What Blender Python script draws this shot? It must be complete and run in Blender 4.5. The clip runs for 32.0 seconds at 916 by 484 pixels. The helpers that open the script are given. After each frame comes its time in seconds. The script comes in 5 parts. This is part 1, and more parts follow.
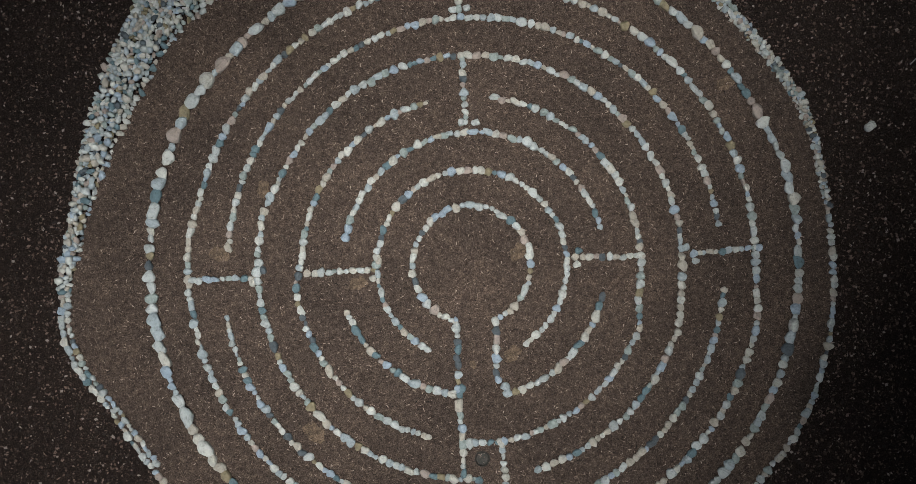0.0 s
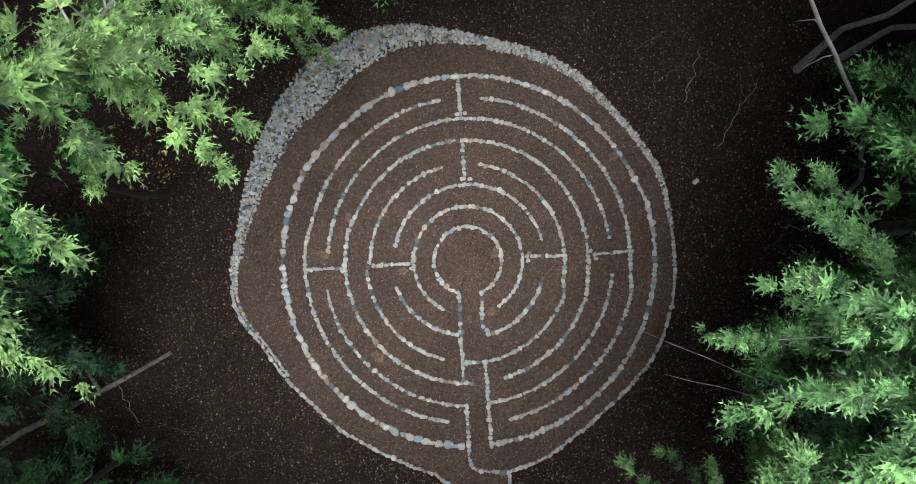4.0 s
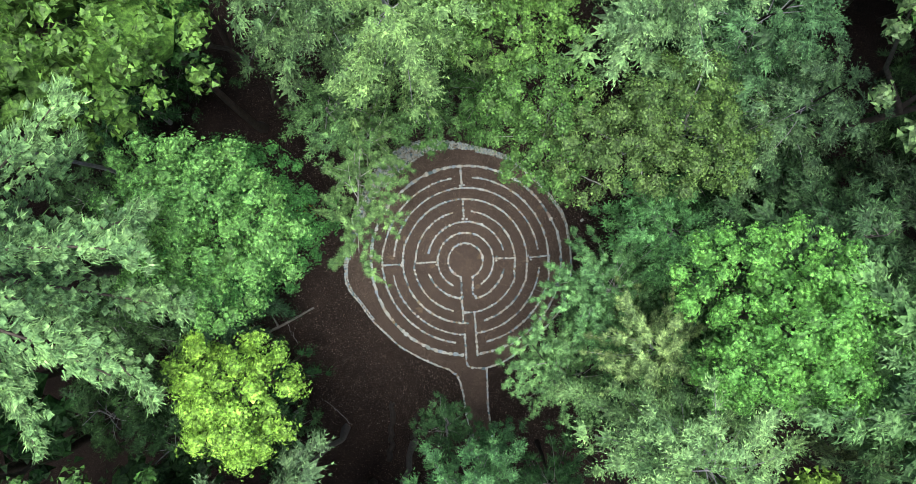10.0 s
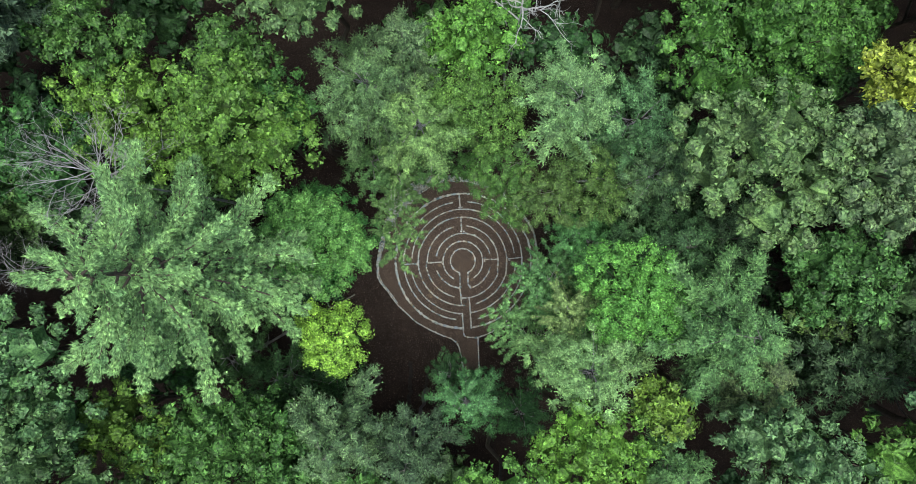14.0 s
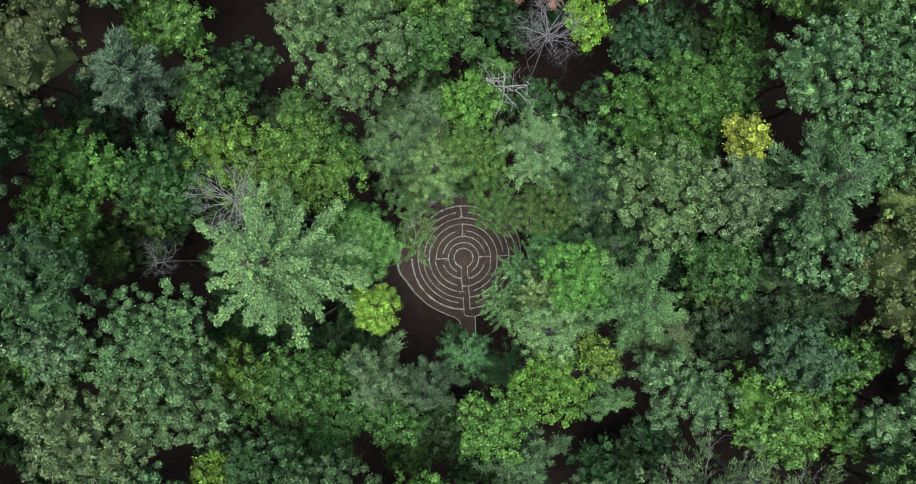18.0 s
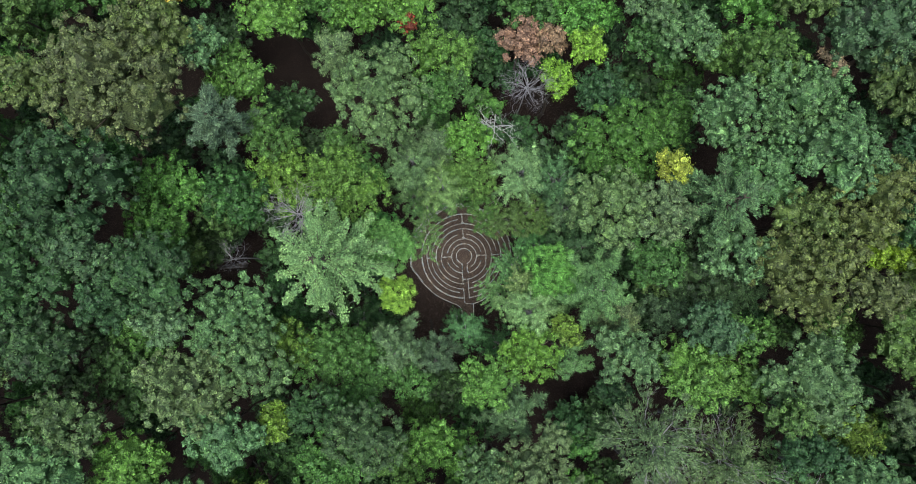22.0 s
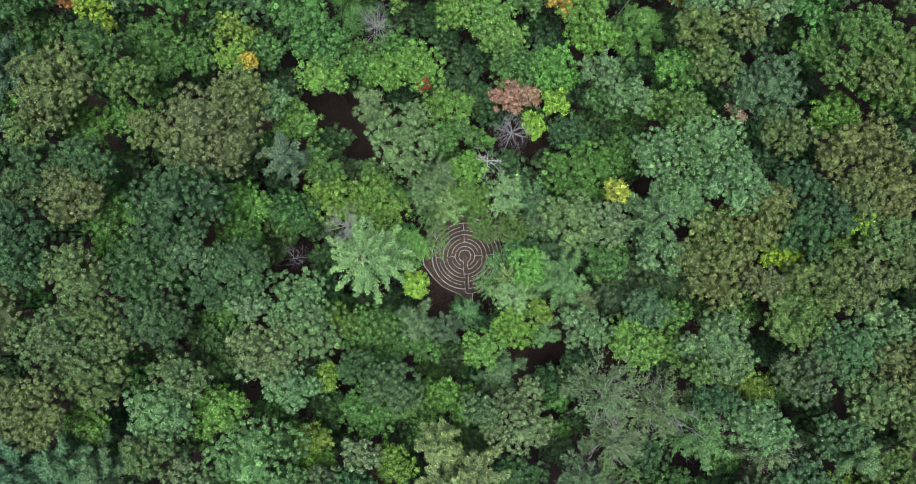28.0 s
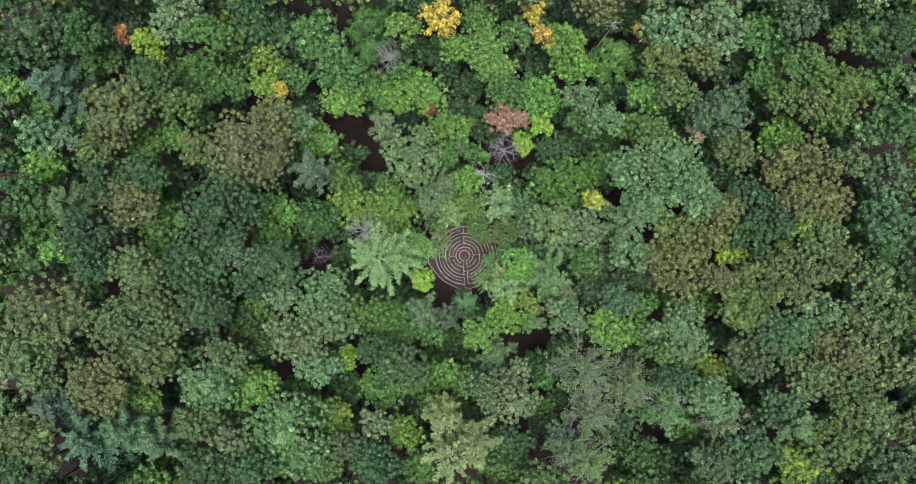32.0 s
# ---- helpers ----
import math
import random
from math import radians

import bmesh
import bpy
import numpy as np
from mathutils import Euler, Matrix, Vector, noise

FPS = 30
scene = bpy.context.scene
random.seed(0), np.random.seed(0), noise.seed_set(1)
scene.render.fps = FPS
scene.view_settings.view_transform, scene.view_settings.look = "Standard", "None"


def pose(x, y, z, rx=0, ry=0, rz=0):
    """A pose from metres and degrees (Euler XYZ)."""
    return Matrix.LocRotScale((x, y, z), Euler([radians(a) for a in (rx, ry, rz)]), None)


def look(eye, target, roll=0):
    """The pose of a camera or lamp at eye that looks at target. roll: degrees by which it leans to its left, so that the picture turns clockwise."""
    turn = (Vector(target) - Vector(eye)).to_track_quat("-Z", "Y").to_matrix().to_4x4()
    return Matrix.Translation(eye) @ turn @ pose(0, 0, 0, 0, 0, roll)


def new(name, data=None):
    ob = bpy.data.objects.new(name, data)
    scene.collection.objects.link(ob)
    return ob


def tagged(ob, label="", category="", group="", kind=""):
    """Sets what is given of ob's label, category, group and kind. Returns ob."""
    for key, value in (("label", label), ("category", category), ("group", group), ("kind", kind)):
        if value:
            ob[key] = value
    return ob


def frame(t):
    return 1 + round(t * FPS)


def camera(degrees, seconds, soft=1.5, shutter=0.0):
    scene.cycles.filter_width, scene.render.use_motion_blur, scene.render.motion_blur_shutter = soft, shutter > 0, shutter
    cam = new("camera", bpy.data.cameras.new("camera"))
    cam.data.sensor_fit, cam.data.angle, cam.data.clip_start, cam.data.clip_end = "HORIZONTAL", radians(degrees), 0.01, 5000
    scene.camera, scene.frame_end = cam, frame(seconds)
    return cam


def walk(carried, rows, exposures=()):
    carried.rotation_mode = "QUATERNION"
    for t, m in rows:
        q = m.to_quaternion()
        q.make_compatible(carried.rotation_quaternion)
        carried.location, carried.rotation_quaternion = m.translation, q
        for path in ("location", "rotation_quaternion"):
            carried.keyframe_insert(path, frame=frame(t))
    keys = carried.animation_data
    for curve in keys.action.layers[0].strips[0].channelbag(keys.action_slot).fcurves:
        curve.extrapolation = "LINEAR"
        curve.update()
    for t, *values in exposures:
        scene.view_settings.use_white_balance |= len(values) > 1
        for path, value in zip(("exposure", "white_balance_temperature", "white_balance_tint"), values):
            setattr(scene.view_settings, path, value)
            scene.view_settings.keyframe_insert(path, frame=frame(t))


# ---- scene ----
# ---------------------------------------------------------------- camera
cam = camera(70, 32.0, soft=0.5)
TILT_X, TILT_Y = 1.164, 0.481
PATH = [
    (0.0, pose(-0.18, 0.06, 11.20, TILT_X, TILT_Y, 0)),
    (1.0, pose(-0.16, 0.01, 13.04, TILT_X, TILT_Y, 0)),
    (2.0, pose(-0.15, -0.02, 14.98, TILT_X, TILT_Y, 0)),
    (3.0, pose(-0.16, 0.00, 17.10, TILT_X, TILT_Y, 0)),
    (4.0, pose(-0.17, 0.06, 19.51, TILT_X, TILT_Y, 0)),
    (5.0, pose(-0.14, 0.11, 22.38, TILT_X, TILT_Y, 0)),
    (6.0, pose(-0.19, 0.18, 25.30, TILT_X, TILT_Y, 0)),
    (7.0, pose(-0.25, 0.23, 28.01, TILT_X, TILT_Y, 0)),
    (8.0, pose(-0.23, 0.19, 31.04, TILT_X, TILT_Y, 0)),
    (9.0, pose(-0.21, 0.18, 34.48, TILT_X, TILT_Y, 0)),
    (10.0, pose(-0.16, 0.21, 38.17, TILT_X, TILT_Y, 0)),
    (11.0, pose(-0.09, 0.30, 41.69, TILT_X, TILT_Y, 0)),
    (12.0, pose(-0.05, 0.36, 45.34, TILT_X, TILT_Y, 0)),
    (13.0, pose(-0.03, 0.36, 49.34, TILT_X, TILT_Y, 0)),
    (14.0, pose(0.01, 0.37, 53.62, TILT_X, TILT_Y, 0)),
    (16.0, pose(-0.01, 0.31, 61.83, TILT_X, TILT_Y, 0)),
    (18.0, pose(-0.05, 0.16, 69.80, TILT_X, TILT_Y, 0)),
    (20.0, pose(-0.03, 0.04, 77.84, TILT_X, TILT_Y, 0)),
    (22.0, pose(-0.11, 0.01, 85.82, TILT_X, TILT_Y, 0)),
    (24.0, pose(-0.17, 0.05, 93.44, TILT_X, TILT_Y, 0)),
    (26.0, pose(-0.25, 0.12, 101.54, TILT_X, TILT_Y, 0)),
    (28.0, pose(-0.28, 0.04, 109.60, TILT_X, TILT_Y, 0)),
    (30.0, pose(-0.31, 0.03, 117.49, TILT_X, TILT_Y, 0)),
    (32.0, pose(-0.24, -0.06, 125.23, TILT_X, TILT_Y, 0)),
]
walk(cam, PATH, [(0.0, 0.62, 6500, 8), (2.0, 0.75, 6500, 8), (6.0, 0.95, 6500, 12), (9.0, 1.05, 6500, 7), (10.0, 0.95, 6500, 6), (12.0, 0.50, 6500, 4), (14.0, 0.50, 6500, 3), (16.5, 0.34, 6500, 6), (19.0, 0.30, 6500, 8), (24.0, 0.54, 6500, 7), (28.0, 0.64, 6500, 10), (32.0, 0.73, 6500, 20)])

# ---------------------------------------------------------------- light: a high overcast sky
SUN_UP, SUN_ROUND = radians(84), radians(178)
world = bpy.data.worlds.new("sky")
scene.world = world
world.use_nodes = True
wn = world.node_tree
sky = wn.nodes.new("ShaderNodeTexSky")
sky.sky_type = "NISHITA"
sky.sun_disc = False
sky.sun_elevation, sky.sun_rotation = SUN_UP, SUN_ROUND
sky.air_density, sky.dust_density, sky.ozone_density = 1.0, 4.0, 1.0
wn.links.new(sky.outputs[0], wn.nodes["Background"].inputs[0])
wn.nodes["Background"].inputs[1].default_value = 0.15
sun = new("sun", bpy.data.lights.new("sun", "SUN"))
sun.data.energy, sun.data.angle, sun.data.color = 3.4, radians(42), (0.965, 0.98, 1.0)
sun.matrix_world = look((100 * math.sin(SUN_ROUND) * math.cos(SUN_UP), 100 * math.cos(SUN_ROUND) * math.cos(SUN_UP), 100 * math.sin(SUN_UP)), (0, 0, 0))


# ---------------------------------------------------------------- materials
def material(name, rough=0.8):
    m = bpy.data.materials.new(name)
    m.use_nodes = True
    t = m.node_tree
    b = t.nodes["Principled BSDF"]
    b.inputs["Roughness"].default_value = rough
    b.inputs["Specular IOR Level"].default_value = 0.3
    return m, t, b


def node(t, kind, **inputs):
    n = t.nodes.new(kind)
    for key, value in inputs.items():
        n.inputs[key.replace("_", " ")].default_value = value
    return n


def ramp(t, source, stops, steps=False):
    r = t.nodes.new("ShaderNodeValToRGB")
    if steps:
        r.color_ramp.interpolation = "CONSTANT"
    e = r.color_ramp.elements
    while len(e) < len(stops):
        e.new(0.5)
    for one, (at, c) in zip(e, stops):
        one.position, one.color = at, (*c, 1)
    t.links.new(source, r.inputs[0])
    return r.outputs[0]


def mix(t, fac, a, b, how="MIX"):
    m = t.nodes.new("ShaderNodeMix")
    m.data_type, m.blend_type = "RGBA", how
    for socket, value in ((m.inputs[0], fac), (m.inputs[6], a), (m.inputs[7], b)):
        if isinstance(value, (float, int)):
            socket.default_value = value
        elif isinstance(value, tuple):
            socket.default_value = (*value, 1)
        else:
            t.links.new(value, socket)
    return m.outputs[2]


def noise_of(t, scale, detail=4.0, rough=0.6, space="Object"):
    c = t.nodes.new("ShaderNodeTexCoord")
    n = node(t, "ShaderNodeTexNoise", Scale=scale, Detail=detail, Roughness=rough)
    t.links.new(c.outputs[space], n.inputs["Vector"])
    return n.outputs[0]


def bump(t, b, height, strength, distance):
    n = node(t, "ShaderNodeBump", Strength=strength, Distance=distance)
    t.links.new(height, n.inputs["Height"])
    t.links.new(n.outputs[0], b.inputs["Normal"])


def leaf_material(name, spread=0.5, gloss=0.55, through_light=0.3, shine=0.2, bright=2.3):
    """Foliage: the tree's own colour, varied leaf by leaf and over the crown."""
    m, t, b = material(name, gloss)
    b.inputs["Specular IOR Level"].default_value = shine
    info = t.nodes.new("ShaderNodeObjectInfo")
    geo = t.nodes.new("ShaderNodeNewGeometry")
    leaf = ramp(t, geo.outputs["Random Per Island"], [(0.0, (1 - spread, 1 - spread, 1 - spread)), (0.5, (0.96, 1.0, 0.96)), (0.85, (1.18, 1.26, 1.16)), (1.0, (bright * 0.96, bright, bright * 0.88))])
    patch = ramp(t, noise_of(t, 1.1, 4.0), [(0.32, (0.94, 1.00, 0.98)), (0.68, (1.66, 1.60, 1.38))])
    fleck = ramp(t, noise_of(t, 7.0, 3.0, 0.7), [(0.36, (0.45, 0.48, 0.50)), (0.5, (0.98, 0.98, 0.98)), (0.64, (1.7, 1.64, 1.55))])
    c = mix(t, 1.0, mix(t, 1.0, mix(t, 1.0, info.outputs["Color"], leaf, "MULTIPLY"), patch, "MULTIPLY"), fleck, "MULTIPLY")
    t.links.new(c, b.inputs["Base Color"])
    back = t.nodes.new("ShaderNodeBsdfTranslucent")
    t.links.new(mix(t, 1.0, c, (1.1, 1.15, 0.8), "MULTIPLY"), back.inputs[0])
    both = t.nodes.new("ShaderNodeMixShader")
    both.inputs[0].default_value = through_light
    t.links.new(b.outputs[0], both.inputs[1])
    t.links.new(back.outputs[0], both.inputs[2])
    t.links.new(both.outputs[0], t.nodes["Material Output"].inputs[0])
    return m


BROADLEAF = leaf_material("broad_leaves", 0.6, 0.5, 0.08, 0.16, 2.0)
NEEDLES = leaf_material("needles", 0.55, 0.55, 0.06, 0.14, 2.0)


def bark_material(name, dark, light, scale=6.0):
    m, t, b = material(name, 0.9)
    t.links.new(ramp(t, noise_of(t, scale, 6.0, 0.7), [(0.3, dark), (0.7, light)]), b.inputs["Base Color"])
    bump(t, b, noise_of(t, scale * 4, 4.0), 0.6, 0.02)
    return m


BARK_GREY = bark_material("grey_bark", (0.062, 0.056, 0.050), (0.186, 0.180, 0.167))
BARK_BROWN = bark_material("brown_bark", (0.031, 0.025, 0.019), (0.099, 0.081, 0.062))
BARK_PALE = bark_material("pale_bark", (0.190, 0.182, 0.174), (0.500, 0.500, 0.485), 9.0)
BARK_DEAD = bark_material("weathered_wood", (0.140, 0.132, 0.140), (0.330, 0.322, 0.330), 5.0)
BARK_BLACK = bark_material("near_black_wood", (0.007, 0.006, 0.006), (0.031, 0.025, 0.020), 5.0)


def stone_material(name, per_island):
    m, t, b = material(name, 0.75)
    if per_island:
        pick = t.nodes.new("ShaderNodeNewGeometry").outputs["Random Per Island"]
    else:
        pick = t.nodes.new("ShaderNodeObjectInfo").outputs["Random"]
    c = ramp(t, pick, [(0.0, (0.300, 0.320, 0.310)), (0.12, (0.350, 0.340, 0.300)), (0.24, (0.255, 0.290, 0.300)), (0.36, (0.395, 0.400, 0.370)),
                       (0.48, (0.310, 0.285, 0.240)), (0.58, (0.235, 0.285, 0.330)), (0.66, (0.360, 0.380, 0.370)), (0.75, (0.215, 0.250, 0.235)),
                       (0.83, (0.093, 0.140, 0.155)), (0.88, (0.270, 0.225, 0.195)), (0.93, (0.068, 0.082, 0.090)), (0.965, (0.190, 0.160, 0.100))], True)
    vein = ramp(t, noise_of(t, 3.2, 8.0, 0.75), [(0.30, (0.45, 0.46, 0.45)), (0.44, (1.08, 1.10, 1.1)), (0.68, (1.42, 1.45, 1.46))])
    t.links.new(mix(t, 1.0, c, vein, "MULTIPLY"), b.inputs["Base Color"])
    bump(t, b, noise_of(t, 5.0, 6.0), 0.5, 0.12)
    return m


STONE = stone_material("river_stone", False)
STONE_HEAP = stone_material("river_stone_heap", True)


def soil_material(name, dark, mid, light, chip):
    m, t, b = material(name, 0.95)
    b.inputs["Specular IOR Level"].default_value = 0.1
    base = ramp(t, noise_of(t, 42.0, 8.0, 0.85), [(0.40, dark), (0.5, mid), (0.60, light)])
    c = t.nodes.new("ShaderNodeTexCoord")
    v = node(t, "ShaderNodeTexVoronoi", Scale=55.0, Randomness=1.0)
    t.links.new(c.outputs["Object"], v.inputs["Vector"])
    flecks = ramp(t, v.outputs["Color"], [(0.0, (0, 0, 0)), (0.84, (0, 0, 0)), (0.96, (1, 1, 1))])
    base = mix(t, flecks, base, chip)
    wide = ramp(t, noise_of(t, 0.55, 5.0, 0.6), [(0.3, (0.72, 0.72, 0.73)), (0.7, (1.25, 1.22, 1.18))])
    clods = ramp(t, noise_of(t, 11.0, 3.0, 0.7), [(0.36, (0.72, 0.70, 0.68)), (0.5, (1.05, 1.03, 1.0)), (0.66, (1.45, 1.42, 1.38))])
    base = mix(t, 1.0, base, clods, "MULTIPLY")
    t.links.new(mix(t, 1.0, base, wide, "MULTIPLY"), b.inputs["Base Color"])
    bump(t, b, noise_of(t, 38.0, 6.0, 0.75), 0.9, 0.03)
    return m


# Litter colours are set near-black to carry the shade under the trees.
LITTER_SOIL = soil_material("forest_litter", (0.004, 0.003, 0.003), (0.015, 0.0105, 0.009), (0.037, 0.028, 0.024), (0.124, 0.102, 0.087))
MULCH = soil_material("bark_mulch", (0.016, 0.011, 0.009), (0.061, 0.046, 0.038), (0.124, 0.098, 0.083), (0.211, 0.174, 0.143))


def flake_material(name, stops):
    m, t, b = material(name, 0.9)
    geo = t.nodes.new("ShaderNodeNewGeometry")
    t.links.new(ramp(t, geo.outputs["Random Per Island"], stops, True), b.inputs["Base Color"])
    return m


DEAD_LEAVES = flake_material("fallen_leaves", [(0.0, (0.019, 0.014, 0.011)), (0.30, (0.040, 0.027, 0.021)), (0.55, (0.078, 0.053, 0.041)), (0.76, (0.140, 0.102, 0.083)), (0.93, (0.235, 0.200, 0.178))])
WOOD_CHIPS = flake_material("wood_chips", [(0.0, (0.010, 0.007, 0.006)), (0.32, (0.055, 0.040, 0.033)), (0.60, (0.110, 0.083, 0.068)), (0.82, (0.220, 0.170, 0.138)), (0.94, (0.390, 0.320, 0.260))])

DARK, MID, BRIGHT = (0.026, 0.057, 0.024), (0.040, 0.091, 0.027), (0.061, 0.131, 0.032)
OLIVE, MOSS, BRONZE = (0.055, 0.081, 0.034), (0.047, 0.082, 0.027), (0.061, 0.080, 0.030)
GREY_GREEN, DUSK, BLUE, PALE = (0.062, 0.107, 0.050), (0.038, 0.070, 0.035), (0.050, 0.094, 0.059), (0.105, 0.143, 0.071)
LIME, YELLOW_GREEN, GOLD = (0.071, 0.133, 0.026), (0.108, 0.180, 0.026), (0.200, 0.168, 0.034)
RUST, BROWN, GREY, WHITE = (0.165, 0.085, 0.035), (0.150, 0.104, 0.080), (0.310, 0.310, 0.310), (0.496, 0.496, 0.496)
HUES = {DARK: "dark green", MID: "green", BRIGHT: "bright green", OLIVE: "olive green", MOSS: "mossy green", BRONZE: "bronze-tinged green",
        GREY_GREEN: "greyish green", DUSK: "dusky green", BLUE: "bluish green", PALE: "pale silvery green", LIME: "lime green",
        YELLOW_GREEN: "yellow-green", GOLD: "golden yellow", RUST: "rusty orange", BROWN: "withered brown", GREY: "grey", WHITE: "white"}


def hue(colour):
    """The name of the nearest colour of the list."""
    return HUES[min(HUES, key=lambda c: sum(abs(a - b) for a, b in zip(c, colour)))]



# ---------------------------------------------------------------- mesh helpers
def mesh_of(name, verts, faces, mat, smooth=False):
    """A mesh from arrays: verts (n, 3); faces (m, k), all with k corners."""
    me = bpy.data.meshes.new(name)
    verts, faces = np.asarray(verts, np.float32), np.asarray(faces, np.int32)
    k = faces.shape[1]
    me.vertices.add(len(verts))
    me.vertices.foreach_set("co", verts.ravel())
    me.loops.add(faces.size)
    me.loops.foreach_set("vertex_index", faces.ravel())
    me.polygons.add(len(faces))
    me.polygons.foreach_set("loop_start", np.arange(0, faces.size, k, dtype=np.int32))
    me.polygons.foreach_set("use_smooth", np.full(len(faces), smooth))
    me.update(calc_edges=True)
    me.materials.append(mat)
    return me


def child(name, me, parent, label=""):
    ob = new(name, me)
    ob.parent = parent
    return tagged(ob, label)


def unit(a):
    return a / np.maximum(np.linalg.norm(a, axis=-1, keepdims=True), 1e-6)


def cards(base, way, normal, length, width, fold=0.15):
    """Small pointed leaves: folded kites from base along way. Returns corners (n, 4, 3)."""
    side = unit(np.cross(normal, way)) * (width / 2)[:, None]
    mid = base + way * (length * 0.45)[:, None]
    lift = unit(normal) * (width * fold)[:, None]
    return np.stack([base, mid - side + lift, base + way * length[:, None], mid + side + lift], 1)


def slips(base, way, normal, length, width):
    """Small three-cornered leaves for crowns that are seen from afar. Returns corners (n, 3, 3)."""
    side = unit(np.cross(normal, way)) * (width / 2)[:, None]
    return np.stack([base - side, base + way * length[:, None], base + side], 1)


def palms(base, way, normal, length, width):
    """Three-lobed leaves. Returns corners (3 n, 3, 3)."""
    side = np.cross(normal, way)
    return np.concatenate([slips(base, unit(way + side * a), normal, length * b, width * 0.62) for a, b in ((-0.9, 0.8), (0.0, 1.0), (0.9, 0.8))])


def leaf_mesh(name, leaves, mat, solids=()):
    """Leaves (n, k, 3), with solids (verts, triangles) that fill the crown behind them where k is 3."""
    n, k = leaves.shape[:2]
    verts, faces, at = [leaves.reshape(-1, 3)], [np.arange(k * n).reshape(n, k)], k * n
    for v, f in solids:
        verts.append(v)
        faces.append(f + at)
        at += len(v)
    return mesh_of(name, np.concatenate(verts), np.concatenate(faces), mat)


def ball(level):
    bm = bmesh.new()
    bmesh.ops.create_icosphere(bm, subdivisions=level, radius=1.0)
    v = np.array([w.co[:] for w in bm.verts])
    f = np.array([[w.index for w in g.verts] for g in bm.faces])
    bm.free()
    return v, f


BALLS = {1: ball(1), 2: ball(2)}
BALLS[0] = (np.array([(1, 0, 0), (0, 1, 0), (-1, 0, 0), (0, -1, 0), (0, 0, 1), (0, 0, -1.0)]), np.array([(0, 1, 4), (1, 2, 4), (2, 3, 4), (3, 0, 4), (1, 0, 5), (2, 1, 5), (3, 2, 5), (0, 3, 5)]))


def lumps_of(rng, places, sizes, flat=0.8, level=1, rough=0.2):
    """Knobbly solid hearts of leafy clumps. Returns verts and triangles."""
    v, f = BALLS[level]
    n = len(places)
    r = rng.normal(1.0, rough, (n, len(v), 1)).clip(0.6, 1.5)
    p = places[:, None] + v[None] * r * sizes[:, None, None] * np.array([1, 1, flat])
    return p.reshape(-1, 3), (f[None] + (np.arange(n) * len(v))[:, None, None]).reshape(-1, 3)


def tubes(lines, sides=5):
    """Tapered tubes along lines of (points, radii). Returns verts and quads."""
    verts, faces, at = [], [], 0
    ang = np.linspace(0, 2 * np.pi, sides, endpoint=False)
    for pts, radii in lines:
        pts, radii = np.asarray(pts, float), np.asarray(radii, float)
        d = unit(np.gradient(pts, axis=0))
        up = np.where(np.abs(d[:, 2:3]) > 0.9, [[1.0, 0, 0]], [[0, 0, 1.0]])
        a = unit(np.cross(d, up))
        b = np.cross(d, a)
        ring = pts[:, None] + radii[:, None, None] * (np.cos(ang)[None, :, None] * a[:, None] + np.sin(ang)[None, :, None] * b[:, None])
        verts.append(ring.reshape(-1, 3))
        for i in range(len(pts) - 1):
            for j in range(sides):
                p, q = at + i * sides + j, at + i * sides + (j + 1) % sides
                faces.append((p, q, q + sides, p + sides))
        at += len(pts) * sides
    return np.concatenate(verts), np.array(faces)


def tube_mesh(name, lines, mat, sides=5):
    v, f = tubes(lines, sides)
    return mesh_of(name, v, f, mat, True)


# ---------------------------------------------------------------- trees
TREE = [0]


def start_tree(name, x, y, label, category="tree", group="trees of the forest"):
    TREE[0] += 1
    ob = new(name)
    ob.location = (x, y, 0)
    tagged(ob, label, category, group)
    return ob, np.random.default_rng(1000 + TREE[0])


def crown_part(tree, quads, mat, colour, rng, solids=()):
    ob = child("crown", leaf_mesh("crown", quads, mat, solids), tree)
    ob.color = (*[c * rng.uniform(0.9, 1.12) for c in colour], 1)
    return ob


def trunk_line(rng, foot, top, radius, n=8, ease=1.5, wobble=0.25):
    s = np.linspace(0, 1, n)
    p = np.zeros((n, 3))
    p[:, :2] = np.array(foot)[None] + (np.array(top[:2]) - np.array(foot))[None] * (s ** ease)[:, None]
    p[:, 2] = s * top[2] - 0.15 * (s == 0)
    p[1:-1, :2] += rng.normal(0, wobble, (n - 2, 2))
    return p, radius * (1 - 0.88 * s) * (1 + 0.5 * (s == 0))


def along(p, s):
    k = np.linspace(0, 1, len(p))
    return np.stack([np.interp(s, k, p[:, i]) for i in range(3)], -1)


